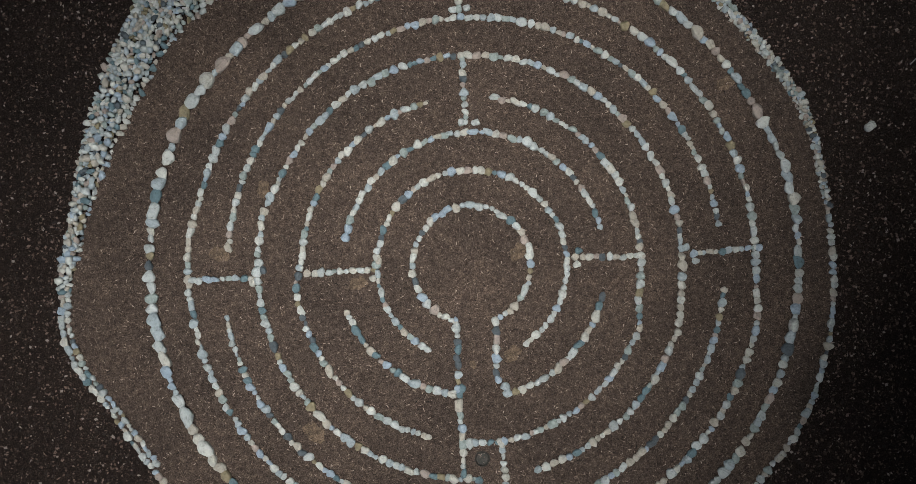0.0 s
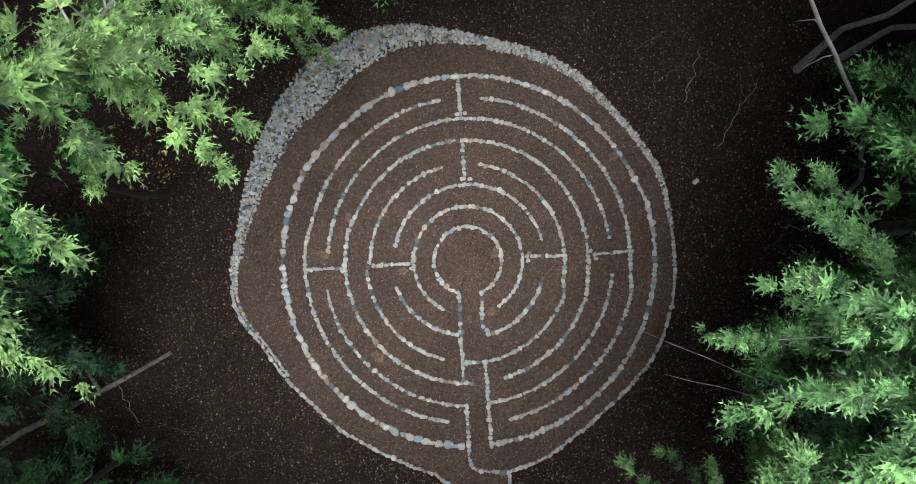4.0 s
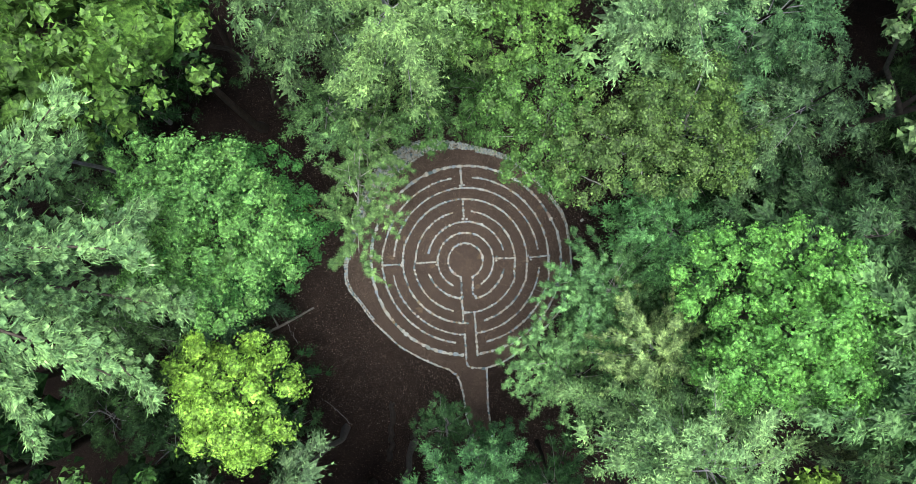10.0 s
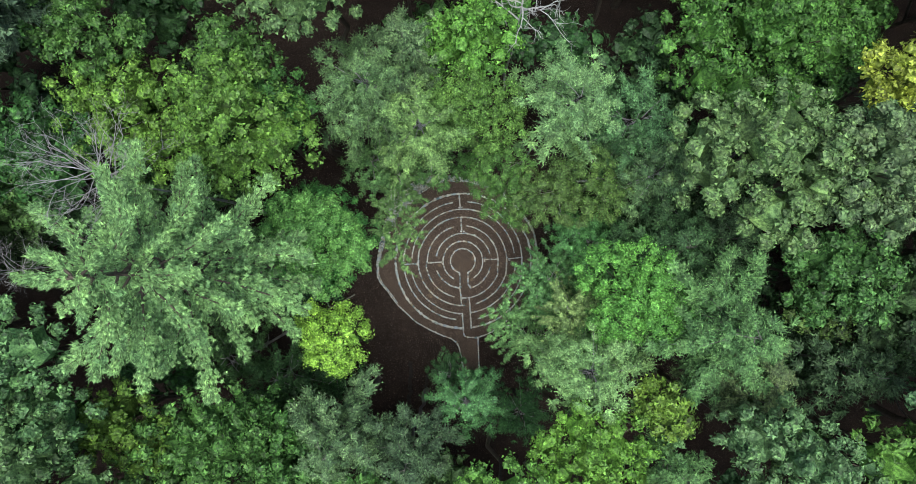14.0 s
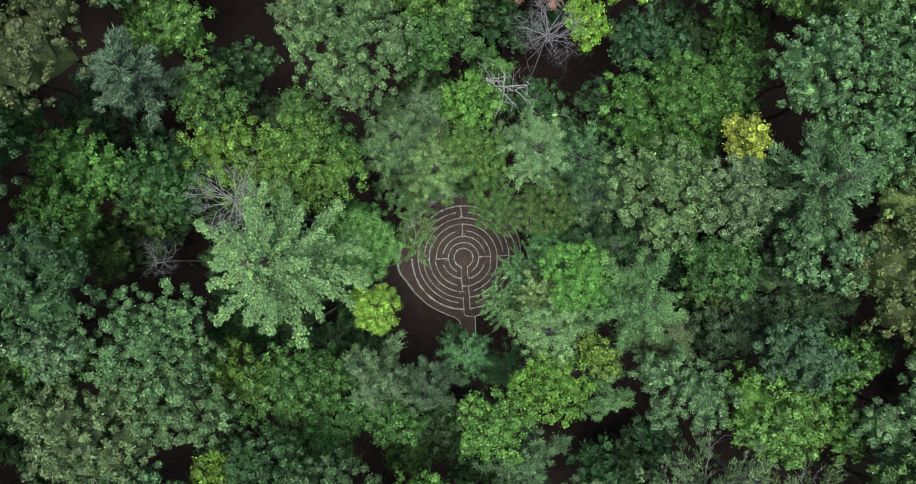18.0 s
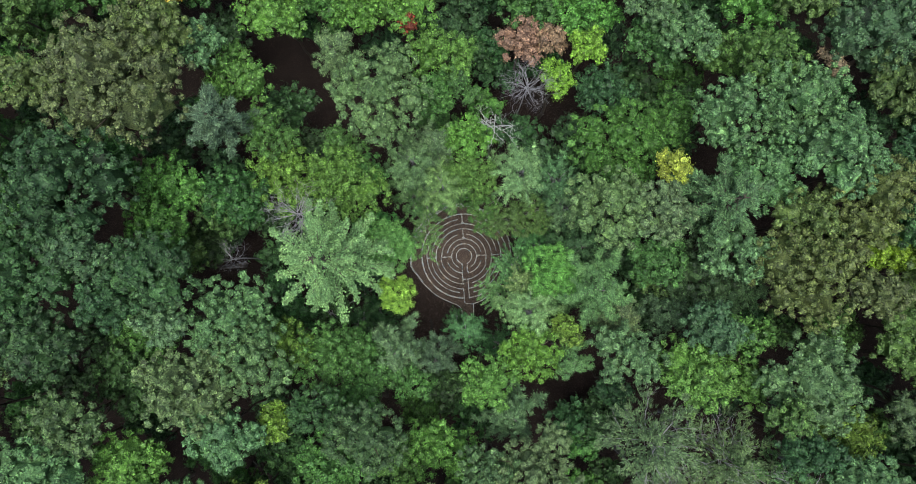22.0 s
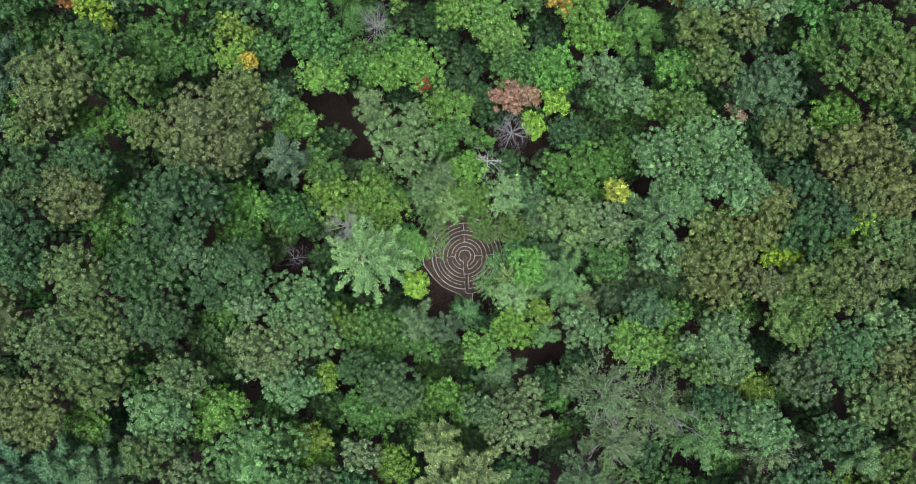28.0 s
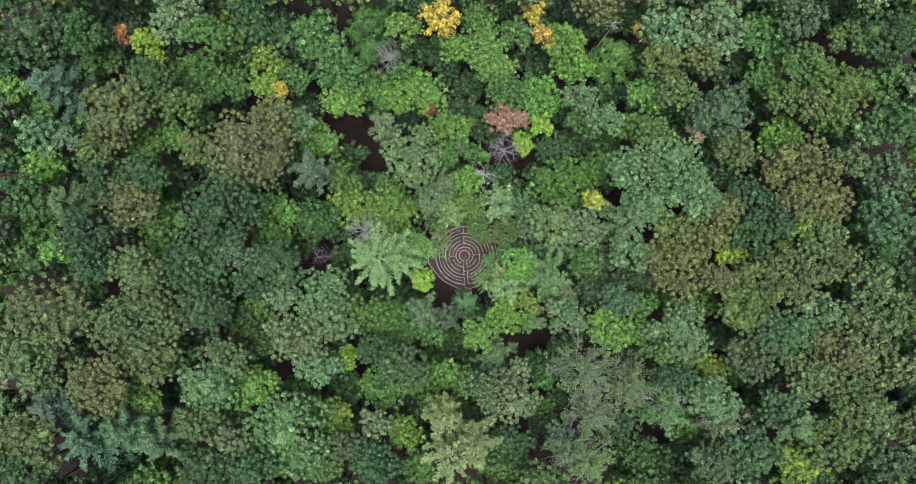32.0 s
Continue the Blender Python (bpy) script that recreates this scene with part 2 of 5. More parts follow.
def broadleaf(name, label, x, y, top, radius, colour, clump, leaf, per_clump, flat=0.72, foot=(0, 0), bark=BARK_BROWN, near=False, ragged=0.22, spiky=0.0, deeper=1.0, under=0.3, gap=1.35, shape=slips, share=(0.4, 0.6)):
    """A tree with a crown of domed heads, each of leafy clumps at the ends of its boughs."""
    tree, rng = start_tree(name, x, y, label)
    deep = radius * rng.uniform(0.85, 1.05) * deeper
    heads = 1 if radius < 1.5 else int(3 + radius * 1.3)
    places, ways, tops = [], [], []
    for h in range(heads):
        part = 1.0 if heads == 1 else rng.uniform(*share)
        r, dp = radius * part, deep * min(1.0, part + 0.1)
        az, off = h * 2.39996 + rng.uniform(0, 0.8), (radius - r) * (1.0 if h % 3 else rng.uniform(0.3, 0.8)) * (h > 0)
        middle = np.array([np.cos(az) * off, np.sin(az) * off, top - dp - (rng.uniform(0.05, 0.25) * radius + 0.3 * off if h else 0)])
        n = int(2.4 / gap ** 2 * (r / clump) ** 2 * (1 + under) * (0.4 + 0.6 * deeper)) + 6
        i = np.arange(n) + 0.5
        z = 1 - (1 + under) * i / n
        phi = i * 2.39996 + rng.uniform(0, 6)
        d = np.stack([np.cos(phi) * np.sqrt(1 - z * z), np.sin(phi) * np.sqrt(1 - z * z), z], 1)
        lobes = sum(a * np.sin(k * np.arctan2(d[:, 1], d[:, 0]) + rng.uniform(0, 6)) for k, a in ((2, 0.10), (3, 0.12), (5, 0.10)))
        reach = (1 + lobes + rng.normal(0, ragged * 0.6, n)).clip(0.5, 1.25)
        c = middle + d * reach[:, None] * np.array([r - clump * 0.5, r - clump * 0.5, dp * 0.92]) + rng.normal(0, clump * 0.18, (n, 3))
        if places:
            seen = np.concatenate(places)
            c_ok = np.array([np.min(np.sum(((seen - q) * np.array([1, 1, 0.5])) ** 2, 1)) > (clump * gap * 0.8) ** 2 for q in c])
            for m, (rm, dm) in tops:
                c_ok &= np.sum(((c - m) / np.array([rm, rm, dm])) ** 2, 1) > 0.5
            c, d = c[c_ok], d[c_ok]
        tops.append((middle, (r, dp)))
        places.append(c)
        ways.append(d)
    c, d = np.concatenate(places), np.concatenate(ways)
    n = len(c)
    size = clump * rng.uniform(0.65, 1.2, n)
    k = np.repeat(np.arange(n), per_clump)
    m = len(k)
    o = unit(d[k] * 0.7 + np.array([0, 0, 0.75]))
    e = unit(rng.normal(0, 1, (m, 3)) + 0.9 * o)
    dist = rng.uniform(0.6, 1.08, m) * (1 + spiky * np.abs(rng.normal(0, 0.6, m)))
    place = c[k] + e * (size[k] * dist)[:, None] * np.array([1, 1, flat])
    normal = unit(e * 1.0 + np.array([0, 0, 0.35]) + rng.normal(0, 0.38, (m, 3)))
    way = rng.normal(0, 1, (m, 3)) + e * np.array([0.9, 0.9, 0.0]) + np.array([0, 0, -0.25])
    way = unit(way - normal * np.sum(way * normal, 1, keepdims=True))
    length = leaf * rng.uniform(0.7, 1.3, m)
    outer = shape(place - way * (length * 0.3)[:, None], way, normal, length, length * rng.uniform(0.7, 0.95, m))
    solid = [lumps_of(rng, c, size * (0.6 if near else 0.7), flat, 1, 0.25)]
    for middle, (r, dp) in () if near else tops:
        solid.append(lumps_of(rng, middle[None] - np.array([0, 0, dp * 0.12]), np.array([r * (0.5 if leaf < 0.2 else 0.62)]), dp / r, 2, 0.16))
    crown_part(tree, outer, BROADLEAF, colour, rng, solid)
    line, rad = trunk_line(rng, foot, (0, 0, top - deep * 0.7), (0.03 + top * 0.0028) if near else (0.05 + top * 0.0085))
    boughs = []
    for j in rng.permutation(n)[: (14 if near else 7)]:
        s = rng.uniform(0.62, 0.97)
        a = along(line, s)
        b = c[j]
        bend = (a + b) / 2 + np.array([0, 0, -0.12 * np.linalg.norm(b - a)]) + rng.normal(0, 0.15, 3)
        boughs.append((np.stack([a, bend, b]), np.array([0.075, 0.05, 0.015]) * ((0.5 + radius / 5) * (0.5 if near else 1.0))))
    if near:
        child("trunk", tube_mesh("trunk", [(line, rad)], bark, 8), tree)
        for one in boughs:
            child("limb", tube_mesh("limb", [one], bark), tree)
    else:
        child("trunk", tube_mesh("trunk", [(line, rad)] + boughs, bark), tree)
    return tree


def oak(x, y, top, radius, colour):
    near, far = math.hypot(x, y) < 24, abs(x) > 62 or abs(y) > 35
    leaf, count = (0.18, 52) if near else (0.36, 15) if far else (0.24, 30)
    return broadleaf("oak_tree", f"{'large' if radius > 4.5 else 'tall'} {hue(colour)} oak with a dense clumpy crown", x, y, top, radius, colour, 0.58 if far else 0.46, leaf, count, ragged=0.34, gap=1.5, flat=0.85, share=(0.3, 0.52))


def maple(x, y, top, radius, colour):
    low, near, far = top < 15, math.hypot(x, y) < 24, abs(x) > 62 or abs(y) > 35
    leaf, count = (0.34, 14) if low else (0.19, 48) if near else (0.40, 15) if far else (0.27, 30)
    size = "small" if radius < 2 else "spreading"
    return broadleaf("maple_tree", f"{size} {hue(colour)} maple with a loose leafy crown", x, y, top, radius, colour, 0.62 if low or far else 0.46, leaf, count, 0.6, ragged=0.62, spiky=0.5, gap=1.5, share=(0.36, 0.58))


def near_maple(x, y, top, radius, colour, foot=(0, 0), deeper=1.0):
    colour = (colour[0] * 0.88, colour[1], colour[2])
    return broadleaf("maple_tree", f"{hue(colour)} maple with layered leafy boughs at the clearing's edge", x, y, top, radius, colour, 0.36, 0.105, 120, 0.6, foot, BARK_BROWN, True, 0.7, 0.6, deeper, 0.4, 1.4, palms, (0.34, 0.56))


def near_birch(x, y, top, radius, colour, foot):
    return broadleaf("birch_tree", "leaning white birch with small yellowing green leaves", x, y, top, radius, colour, 0.3, 0.075, 170, 0.8, foot, BARK_PALE, True, 0.8, 0.5, 1.2, 0.3, 1.6, slips, (0.34, 0.56))


def sprays(rng, line, low, radius, count, leaf, droop=0.35, tip=0.18, dense=1.0):
    """Feathery fans of a conifer, set along boughs that leave the trunk line between low and its top."""
    slivers, boughs = [], []
    up = np.array([0, 0, 1.0])
    rows = 3 if leaf < 0.07 else 4 if leaf < 0.16 else 3
    solid_tip, solid_notch = (0.9, 0.46) if leaf < 0.07 else (0.7, 0.38) if leaf < 0.13 else (0.88, 0.52)
    fans = []
    spread = np.array([-0.95, -0.5, 0.0, 0.5, 0.95])
    reach = np.array([0.6, 0.85, 1.0, 0.85, 0.6])
    v = (np.arange(rows) + 0.8) / rows
    az = rng.uniform(0, 6.3)
    for i in range(count):
        u = (i + rng.uniform(0, 1)) / count
        a = along(line, 1 - (1 - low) * u)
        long = radius * (tip + (1 - tip) * min(1, u * 1.5) ** 0.75) * rng.uniform(0.45, 1.2)
        az += 2.39996 + rng.normal(0, 0.6)
        out, across = np.array([np.cos(az), np.sin(az), 0]), np.array([-np.sin(az), np.cos(az), 0])
        rise, bend = rng.uniform(0.0, 0.35), rng.normal(0, 0.2)

        def spine(q):
            return a + out * (q * long)[:, None] + across * (bend * q * q * long)[:, None] + up * ((rise * q - droop * q * q) * long)[:, None]

        boughs.append((spine(np.linspace(0, 0.95, 5)), None))
        n = max(3, int(long / (leaf * 2.0) * dense))
        q = rng.uniform(0.12, 1.0, n) ** 0.8
        q[0] = 1.0
        hand = rng.choice([-1.0, 1.0], n) * rng.uniform(0.1, 1.25, n)
        hand[0] = 0
        size = np.clip(0.24 * long + leaf, 2.8 * leaf, (5.0 if leaf < 0.07 else 8.5) * leaf) * rng.uniform(0.7, 1.3, n) * (1.2 - 0.45 * q)
        c = spine(q) + rng.normal(0, 0.4 * leaf, (n, 3))
        f_out = unit(np.stack([np.cos(az + hand), np.sin(az + hand), rng.normal(-0.12, 0.36, n)], 1))
        f_side = unit(np.cross(up, f_out) + up * rng.normal(0, 0.4, n)[:, None])
        f_up = np.cross(f_out, f_side)
        twig = np.cos(spread)[None, :, None] * f_out[:, None] + np.sin(spread)[None, :, None] * f_side[:, None]
        side = np.cross(np.broadcast_to(f_up[:, None], twig.shape), twig)
        far = size[:, None] * reach[None]
        place = c[:, None, None] + twig[:, :, None] * (far[:, :, None] * v)[..., None] - f_up[:, None, None] * (0.3 * far[:, :, None] * v * v)[..., None]
        bow = f_up[:, None] * (0.3 * far * 0.8)[..., None]
        tips = c[:, None] + twig * (far * solid_tip)[..., None] - bow
        notch = c[:, None] + unit(twig[:, 1:] + twig[:, :-1]) * (size[:, None, None] * solid_notch) - 0.5 * bow[:, 1:]
        rim = np.empty((n, 10, 3))
        rim[:, 0], rim[:, 1::2], rim[:, 2::2] = c, tips, notch
        fans.append(rim)
        for sign in (-1, 1):
            m = n * 5 * rows
            way = unit(twig * 0.85 + sign * 0.6 * side)
            way = unit(np.repeat(way.reshape(-1, 3), rows, 0) + rng.normal(0, 0.12 if leaf < 0.13 else 0.22, (m, 3)))
            normal = unit(np.repeat(f_up, 5 * rows, 0) + rng.normal(0, 0.25, (m, 3)))
            length = leaf * rng.uniform(0.8, 1.4, m) * (0.8 if leaf < 0.13 else 1.0)
            slivers.append(slips(place.reshape(-1, 3) + rng.normal(0, leaf * 0.12, (m, 3)), way, normal, length, length * (0.42 if leaf < 0.13 else 0.36)))
    rim = np.concatenate(fans)
    tri = np.stack([np.zeros(8, int), np.arange(1, 9), np.arange(2, 10)], 1)
    solid = (rim.reshape(-1, 3), (tri[None] + (np.arange(len(rim)) * 10)[:, None, None]).reshape(-1, 3))
    return np.concatenate(slivers), boughs, solid


def conifer(name, label, x, y, top, radius, colour, leaf, count, foot=(0, 0), deep=None, near=False, bark=BARK_GREY, droop=0.35, tip=0.18, dense=1.0):
    tree, rng = start_tree(name, x, y, label)
    line, rad = trunk_line(rng, foot, (0, 0, top), 0.09 if leaf < 0.07 else 0.04 + top * 0.007, 10, 1.6, 0.2 if leaf < 0.07 else 0.12)
    low = 1 - (deep or radius * 2.2) / top
    quads, boughs, solid = sprays(rng, line, max(low, 0.15), radius, count, leaf, droop, tip, dense)
    crown_part(tree, quads, NEEDLES, colour, rng, [solid])
    lines = [(p, np.linspace(0.016, 0.004, len(p)) * (0.5 + radius / 4)) for p, _ in boughs[:: 1 if near else 3]]
    if near:
        # Trunks from x = 2 eastward take the same near-black wood as the logs.
        child("trunk", tube_mesh("trunk", [(line, rad)], bark if x < 2 else BARK_BLACK, 8), tree)
        for one in lines[len(lines) // 4::3]:
            child("limb", tube_mesh("limb", [one], bark, 4), tree)
        tagged(child("twig_mass", tube_mesh("twig_mass", lines[len(lines) // 3::3] + lines[len(lines) // 2::4], bark, 4), tree), "fine grey twigs", kind="stuff")
    else:
        child("trunk", tube_mesh("trunk", [(line, rad)] + lines, bark, 4), tree)
    return tree


def hemlock(x, y, top, radius, colour):
    return conifer("hemlock_tree", f"{hue(colour)} hemlock with feathery drooping boughs", x, y, top, radius, colour, *((0.15, int(30 + radius * 12)) if math.hypot(x, y) < 20 else (0.24, int(26 + radius * 9))), dense=1.0)


def near_hemlock(x, y, top, radius, colour, foot=(0, 0), deep=None, count=70, fine=False):
    colour = (colour[0] * 0.88, colour[1], colour[2] * 0.95) if colour not in HUES else colour
    return conifer("hemlock_tree", f"{hue(colour)} hemlock leaning over the clearing's edge with flat sprays", x, y, top, radius, colour, 0.055 if fine else 0.108 if sum(colour) > 0.19 else 0.12, count, foot, deep, True, BARK_PALE if fine else BARK_DEAD, 0.45, 0.5, 1.25 if fine else 0.9)


def plumes(rng, top, radius, count, tufts, needle, deep, per_tuft=8, open_top=0.1):
    """Long boughs that curve up at their ends, set with bristling tufts of needles."""
    quads, boughs, hearts = [], [], []
    for i in range(count):
        u = (i + rng.uniform(0, 1)) / count
        z = top - deep * u
        long = radius * (open_top + (1 - open_top) * min(1, u * 1.7) ** 0.7) * rng.uniform(0.55, 1.15)
        az = i * 2.39996 + rng.normal(0, 0.25)
        out = np.array([np.cos(az), np.sin(az), 0])
        across = np.array([-out[1], out[0], 0])
        n = max(5, int(tufts * long / radius))
        q = rng.uniform(0.12, 1.0, n) ** 0.75
        spread = rng.normal(0, 1, n) * (0.078 if needle < 0.3 else 0.12) * long * (1.15 - q * 0.8)
        bend = rng.normal(0, 0.15)
        spine = lambda v: np.array([0, 0, z]) + out * (v * long)[:, None] + across * (bend * v * v * long)[:, None] + np.array([0, 0, 1]) * (((0.05 * v - 0.45 * v * v + 0.3 * v ** 3) * u + 0.25 * v * (1 - u)) * long)[:, None]
        c = spine(q) + across * spread[:, None] + np.array([0, 0, 1]) * (rng.normal(0, 0.05, n) - 0.25 * np.abs(spread))[:, None]
        v = np.linspace(0, 1, 5)
        boughs.append((spine(v), np.linspace(0.045, 0.01, 5) * (0.5 + radius / 6)))
        k = np.repeat(np.arange(n), per_tuft)
        m = len(k)
        way = unit(out * 1.0 + across * (np.sign(spread[k]) * 0.35)[:, None] + np.array([0, 0, 0.35]) + rng.normal(0, 0.4, (m, 3)))
        normal = unit(np.array([0, 0, 1.0]) + rng.normal(0, 0.5, (m, 3)))
        length = needle * rng.uniform(0.7, 1.3, m)
        quads.append(slips(c[k] + rng.normal(0, needle * 0.2, (m, 3)), way, normal, length, length * (0.16 if needle < 0.3 else 0.26)))
        hearts.append(c + out * needle * 0.3)
    hearts = np.concatenate(hearts)
    return np.concatenate(quads), boughs, lumps_of(rng, hearts, needle * 0.5 * rng.uniform(0.7, 1.2, len(hearts)), 0.6, 0, 0.25)


def pine(x, y, top, radius, colour, count=0, tufts=60, needle=0.42, near=False):
    tree, rng = start_tree("pine_tree", x, y, f"{hue(colour)} white pine with radiating plume-like boughs")
    quads, boughs, solid = plumes(rng, top, radius, count or int(26 + radius * 4), tufts, needle, radius * 2.2)
    crown_part(tree, quads, NEEDLES, colour, rng, [solid])
    line, rad = trunk_line(rng, (0, 0), (0, 0, top), 0.06 + top * 0.008, 8, 1.0, 0.08)
    if near:
        child("trunk", tube_mesh("trunk", [(line, rad)], BARK_BROWN, 8), tree)
        for one in boughs:
            child("limb", tube_mesh("limb", [one], BARK_BROWN, 4), tree)
    else:
        child("trunk", tube_mesh("trunk", [(line, rad)] + boughs, BARK_BROWN, 4), tree)
    return tree


def bare_boughs(rng, top, radius, forks=9, lean=0.5, thick=0.036):
    """Forking bare branches of a dead crown."""
    lines = []

    def grow(a, d, long, thick, depth):
        p = [a]
        for _ in range(3):
            d = unit(d + rng.normal(0, 0.16, 3) + np.array([0, 0, 0.04]))
            p.append(p[-1] + d * long / 3)
        lines.append((np.array(p), np.linspace(thick, thick * 0.45, 4)))
        if depth:
            for _ in range(3):
                s = rng.integers(1, 4)
                grow(p[s], unit(d + rng.normal(0, 0.6, 3)), long * rng.uniform(0.5, 0.75), thick * 0.5, depth - 1)

    for i in range(forks):
        az = i * 2.39996
        d = unit(np.array([np.cos(az), np.sin(az), rng.uniform(0.2, 1.1) * lean * 2]))
        grow(np.array([0, 0, top - radius * rng.uniform(0.5, 1.4)]), d, radius * rng.uniform(0.5, 0.75), thick * (0.5 + radius / 4), 3)
    return lines


def dead_tree(x, y, top, radius, colour):
    tree, rng = start_tree("dead_tree", x, y, f"bare {hue(colour)} dead tree with forking leafless branches")
    bark = BARK_PALE if colour == WHITE else BARK_DEAD
    line, rad = trunk_line(rng, (0, 0), (0, 0, top - radius * 0.4), 0.13, 6, 1.0, 0.1)
    child("trunk", tube_mesh("trunk", [(line, rad)], bark, 6), tree)
    forks = 6 if colour == WHITE else 24 if radius > 2.5 else 12
    lines = bare_boughs(rng, top, radius, forks, thick=0.045 if colour == WHITE else 0.022)
    each = len(lines) // forks
    for i in range(0, len(lines), each):
        child("limb", tube_mesh("limb", lines[i:i + each], bark, 4), tree)
    return tree


def thin_pine(x, y, top, radius, colour):
    """A half-dead conifer: grey bare boughs with sparse needles."""
    tree, rng = start_tree("pine_tree", x, y, f"sparse {hue(colour)} pine with many bare grey branches")
    quads, _, _ = plumes(rng, top, radius, int(28 + radius * 4), 44, 0.36, radius * 1.4, 7)
    crown_part(tree, quads, NEEDLES, colour, rng)
    lines = bare_boughs(rng, top, radius * 0.95, 9, 0.3, 0.026)
    line, rad = trunk_line(rng, (0, 0), (0, 0, top), 0.22, 8, 1.0, 0.1)
    child("trunk", tube_mesh("trunk", [(line, rad)], BARK_DEAD, 6), tree)
    each = len(lines) // 9
    for i in range(0, len(lines), each):
        child("limb", tube_mesh("limb", lines[i:i + each], BARK_DEAD, 4), tree)
    return tree



# ---------------------------------------------------------------- ground
EAST_LINE = [(1.19, -6.34), (2.36, -5.84), (4.03, -4.51), (5.34, -3.10), (5.92, -1.76), (6.10, -0.43), (6.02, 0.91)]
EAST_BAND = [(6.02, 0.91), (5.75, 2.26), (5.18, 3.33), (4.03, 4.67), (3.03, 5.58), (1.70, 6.18), (0.53, 6.46)]
BANK_OUTER = [(0.53, 6.58), (-0.73, 6.84), (-1.83, 6.98), (-3.02, 6.84), (-3.95, 6.42), (-4.88, 5.74), (-5.55, 4.89), (-5.97, 4.13), (-6.47, 2.95), (-6.80, 1.59), (-7.04, 0.08), (-7.14, -0.60)]
BANK_INNER = [(0.53, 6.37), (-0.99, 6.45), (-2.00, 6.33), (-2.85, 5.91), (-3.69, 5.31), (-4.53, 4.47), (-5.21, 3.79), (-5.71, 2.94), (-6.13, 2.10), (-6.54, 1.09), (-6.79, 0.08), (-6.95, -0.60)]
WEST_LINE = [(-7.04, -0.60), (-7.04, -1.18), (-6.78, -1.86), (-6.19, -2.61), (-5.51, -3.53), (-4.66, -4.36), (-3.82, -5.11), (-2.65, -5.77), (-1.48, -6.27), (-1.00, -6.42)]
PATH_WEST = [(-1.00, -6.42), (-0.49, -6.87), (-0.20, -7.75), (-0.06, -8.6), (0.20, -10.0), (0.4, -11.5)]
PATH_EAST = [(1.19, -6.40), (1.24, -7.5), (1.27, -8.6), (1.46, -9.9), (1.6, -11.4)]


def smooth_line(points, gap=0.05):
    """Evenly spaced points along a soft curve through the given ones."""
    p = np.array(points)
    q = np.concatenate([[2 * p[0] - p[1]], p, [2 * p[-1] - p[-2]]])
    out = []
    for i in range(1, len(q) - 2):
        s = np.linspace(0, 1, 24, endpoint=False)[:, None]
        a, b, c, d = q[i - 1:i + 3]
        out.append(0.5 * (2 * b + (c - a) * s + (2 * a - 5 * b + 4 * c - d) * s ** 2 + (3 * b - a - 3 * c + d) * s ** 3))
    out = np.concatenate(out + [p[-1:]])
    run = np.concatenate([[0], np.cumsum(np.linalg.norm(np.diff(out, axis=0), axis=1))])
    t = np.arange(0, run[-1], gap)
    return np.stack([np.interp(t, run, out[:, 0]), np.interp(t, run, out[:, 1])], 1)


def inside(points, ring):
    """Which of the points lie inside a closed ring."""
    x, y = points[:, 0], points[:, 1]
    hit = np.zeros(len(points), bool)
    for (ax, ay), (bx, by) in zip(ring, np.roll(ring, -1, 0)):
        cut = (ay > y) != (by > y)
        hit ^= cut & (x < (bx - ax) * (y - ay) / (by - ay + 1e-12) + ax)
    return hit


edge = np.concatenate([smooth_line(PATH_EAST, 0.2)[::-1], smooth_line(EAST_LINE, 0.2), smooth_line(EAST_BAND, 0.2), smooth_line(BANK_INNER, 0.2), smooth_line(WEST_LINE, 0.2), smooth_line(PATH_WEST, 0.2)])

steps = np.concatenate([-np.geomspace(2200, 26, 14), np.arange(-25, 25.1, 0.5), np.geomspace(26, 2200, 14)])
gx, gy = np.meshgrid(steps, steps)
flat = np.clip((np.hypot(gx, gy) - 8.0) / 3.0, 0, 1)
lumps = np.array([noise.noise(Vector((a * 0.35, b * 0.35, 0.0))) * 0.14 + noise.noise(Vector((a * 1.3, b * 1.3, 4.0))) * 0.05 for a, b in zip(gx.ravel(), gy.ravel())])
gz = lumps * flat.ravel() * (np.hypot(gx, gy).ravel() < 40)
k = len(steps)
idx = np.arange(k * k).reshape(k, k)
quads = np.stack([idx[:-1, :-1], idx[:-1, 1:], idx[1:, 1:], idx[1:, :-1]], -1).reshape(-1, 4)
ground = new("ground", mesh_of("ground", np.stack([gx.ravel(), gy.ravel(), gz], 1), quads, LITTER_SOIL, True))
tagged(ground, "dark brown forest floor covered in leaf litter", "ground", kind="structure")

bm = bmesh.new()
rim = [bm.verts.new((x, y, 0.022)) for x, y in edge]
foot = [bm.verts.new((x, y, -0.05)) for x, y in edge]
bm.faces.new(rim)
for i in range(len(rim)):
    j = (i + 1) % len(rim)
    bm.faces.new((rim[j], rim[i], foot[i], foot[j]))
bmesh.ops.recalc_face_normals(bm, faces=bm.faces)
me = bpy.data.meshes.new("mulch")
bm.to_mesh(me)
bm.free()
me.materials.append(MULCH)
tagged(new("path_mulch", me), "brown shredded bark mulch bed of the labyrinth", "mulch", kind="structure")


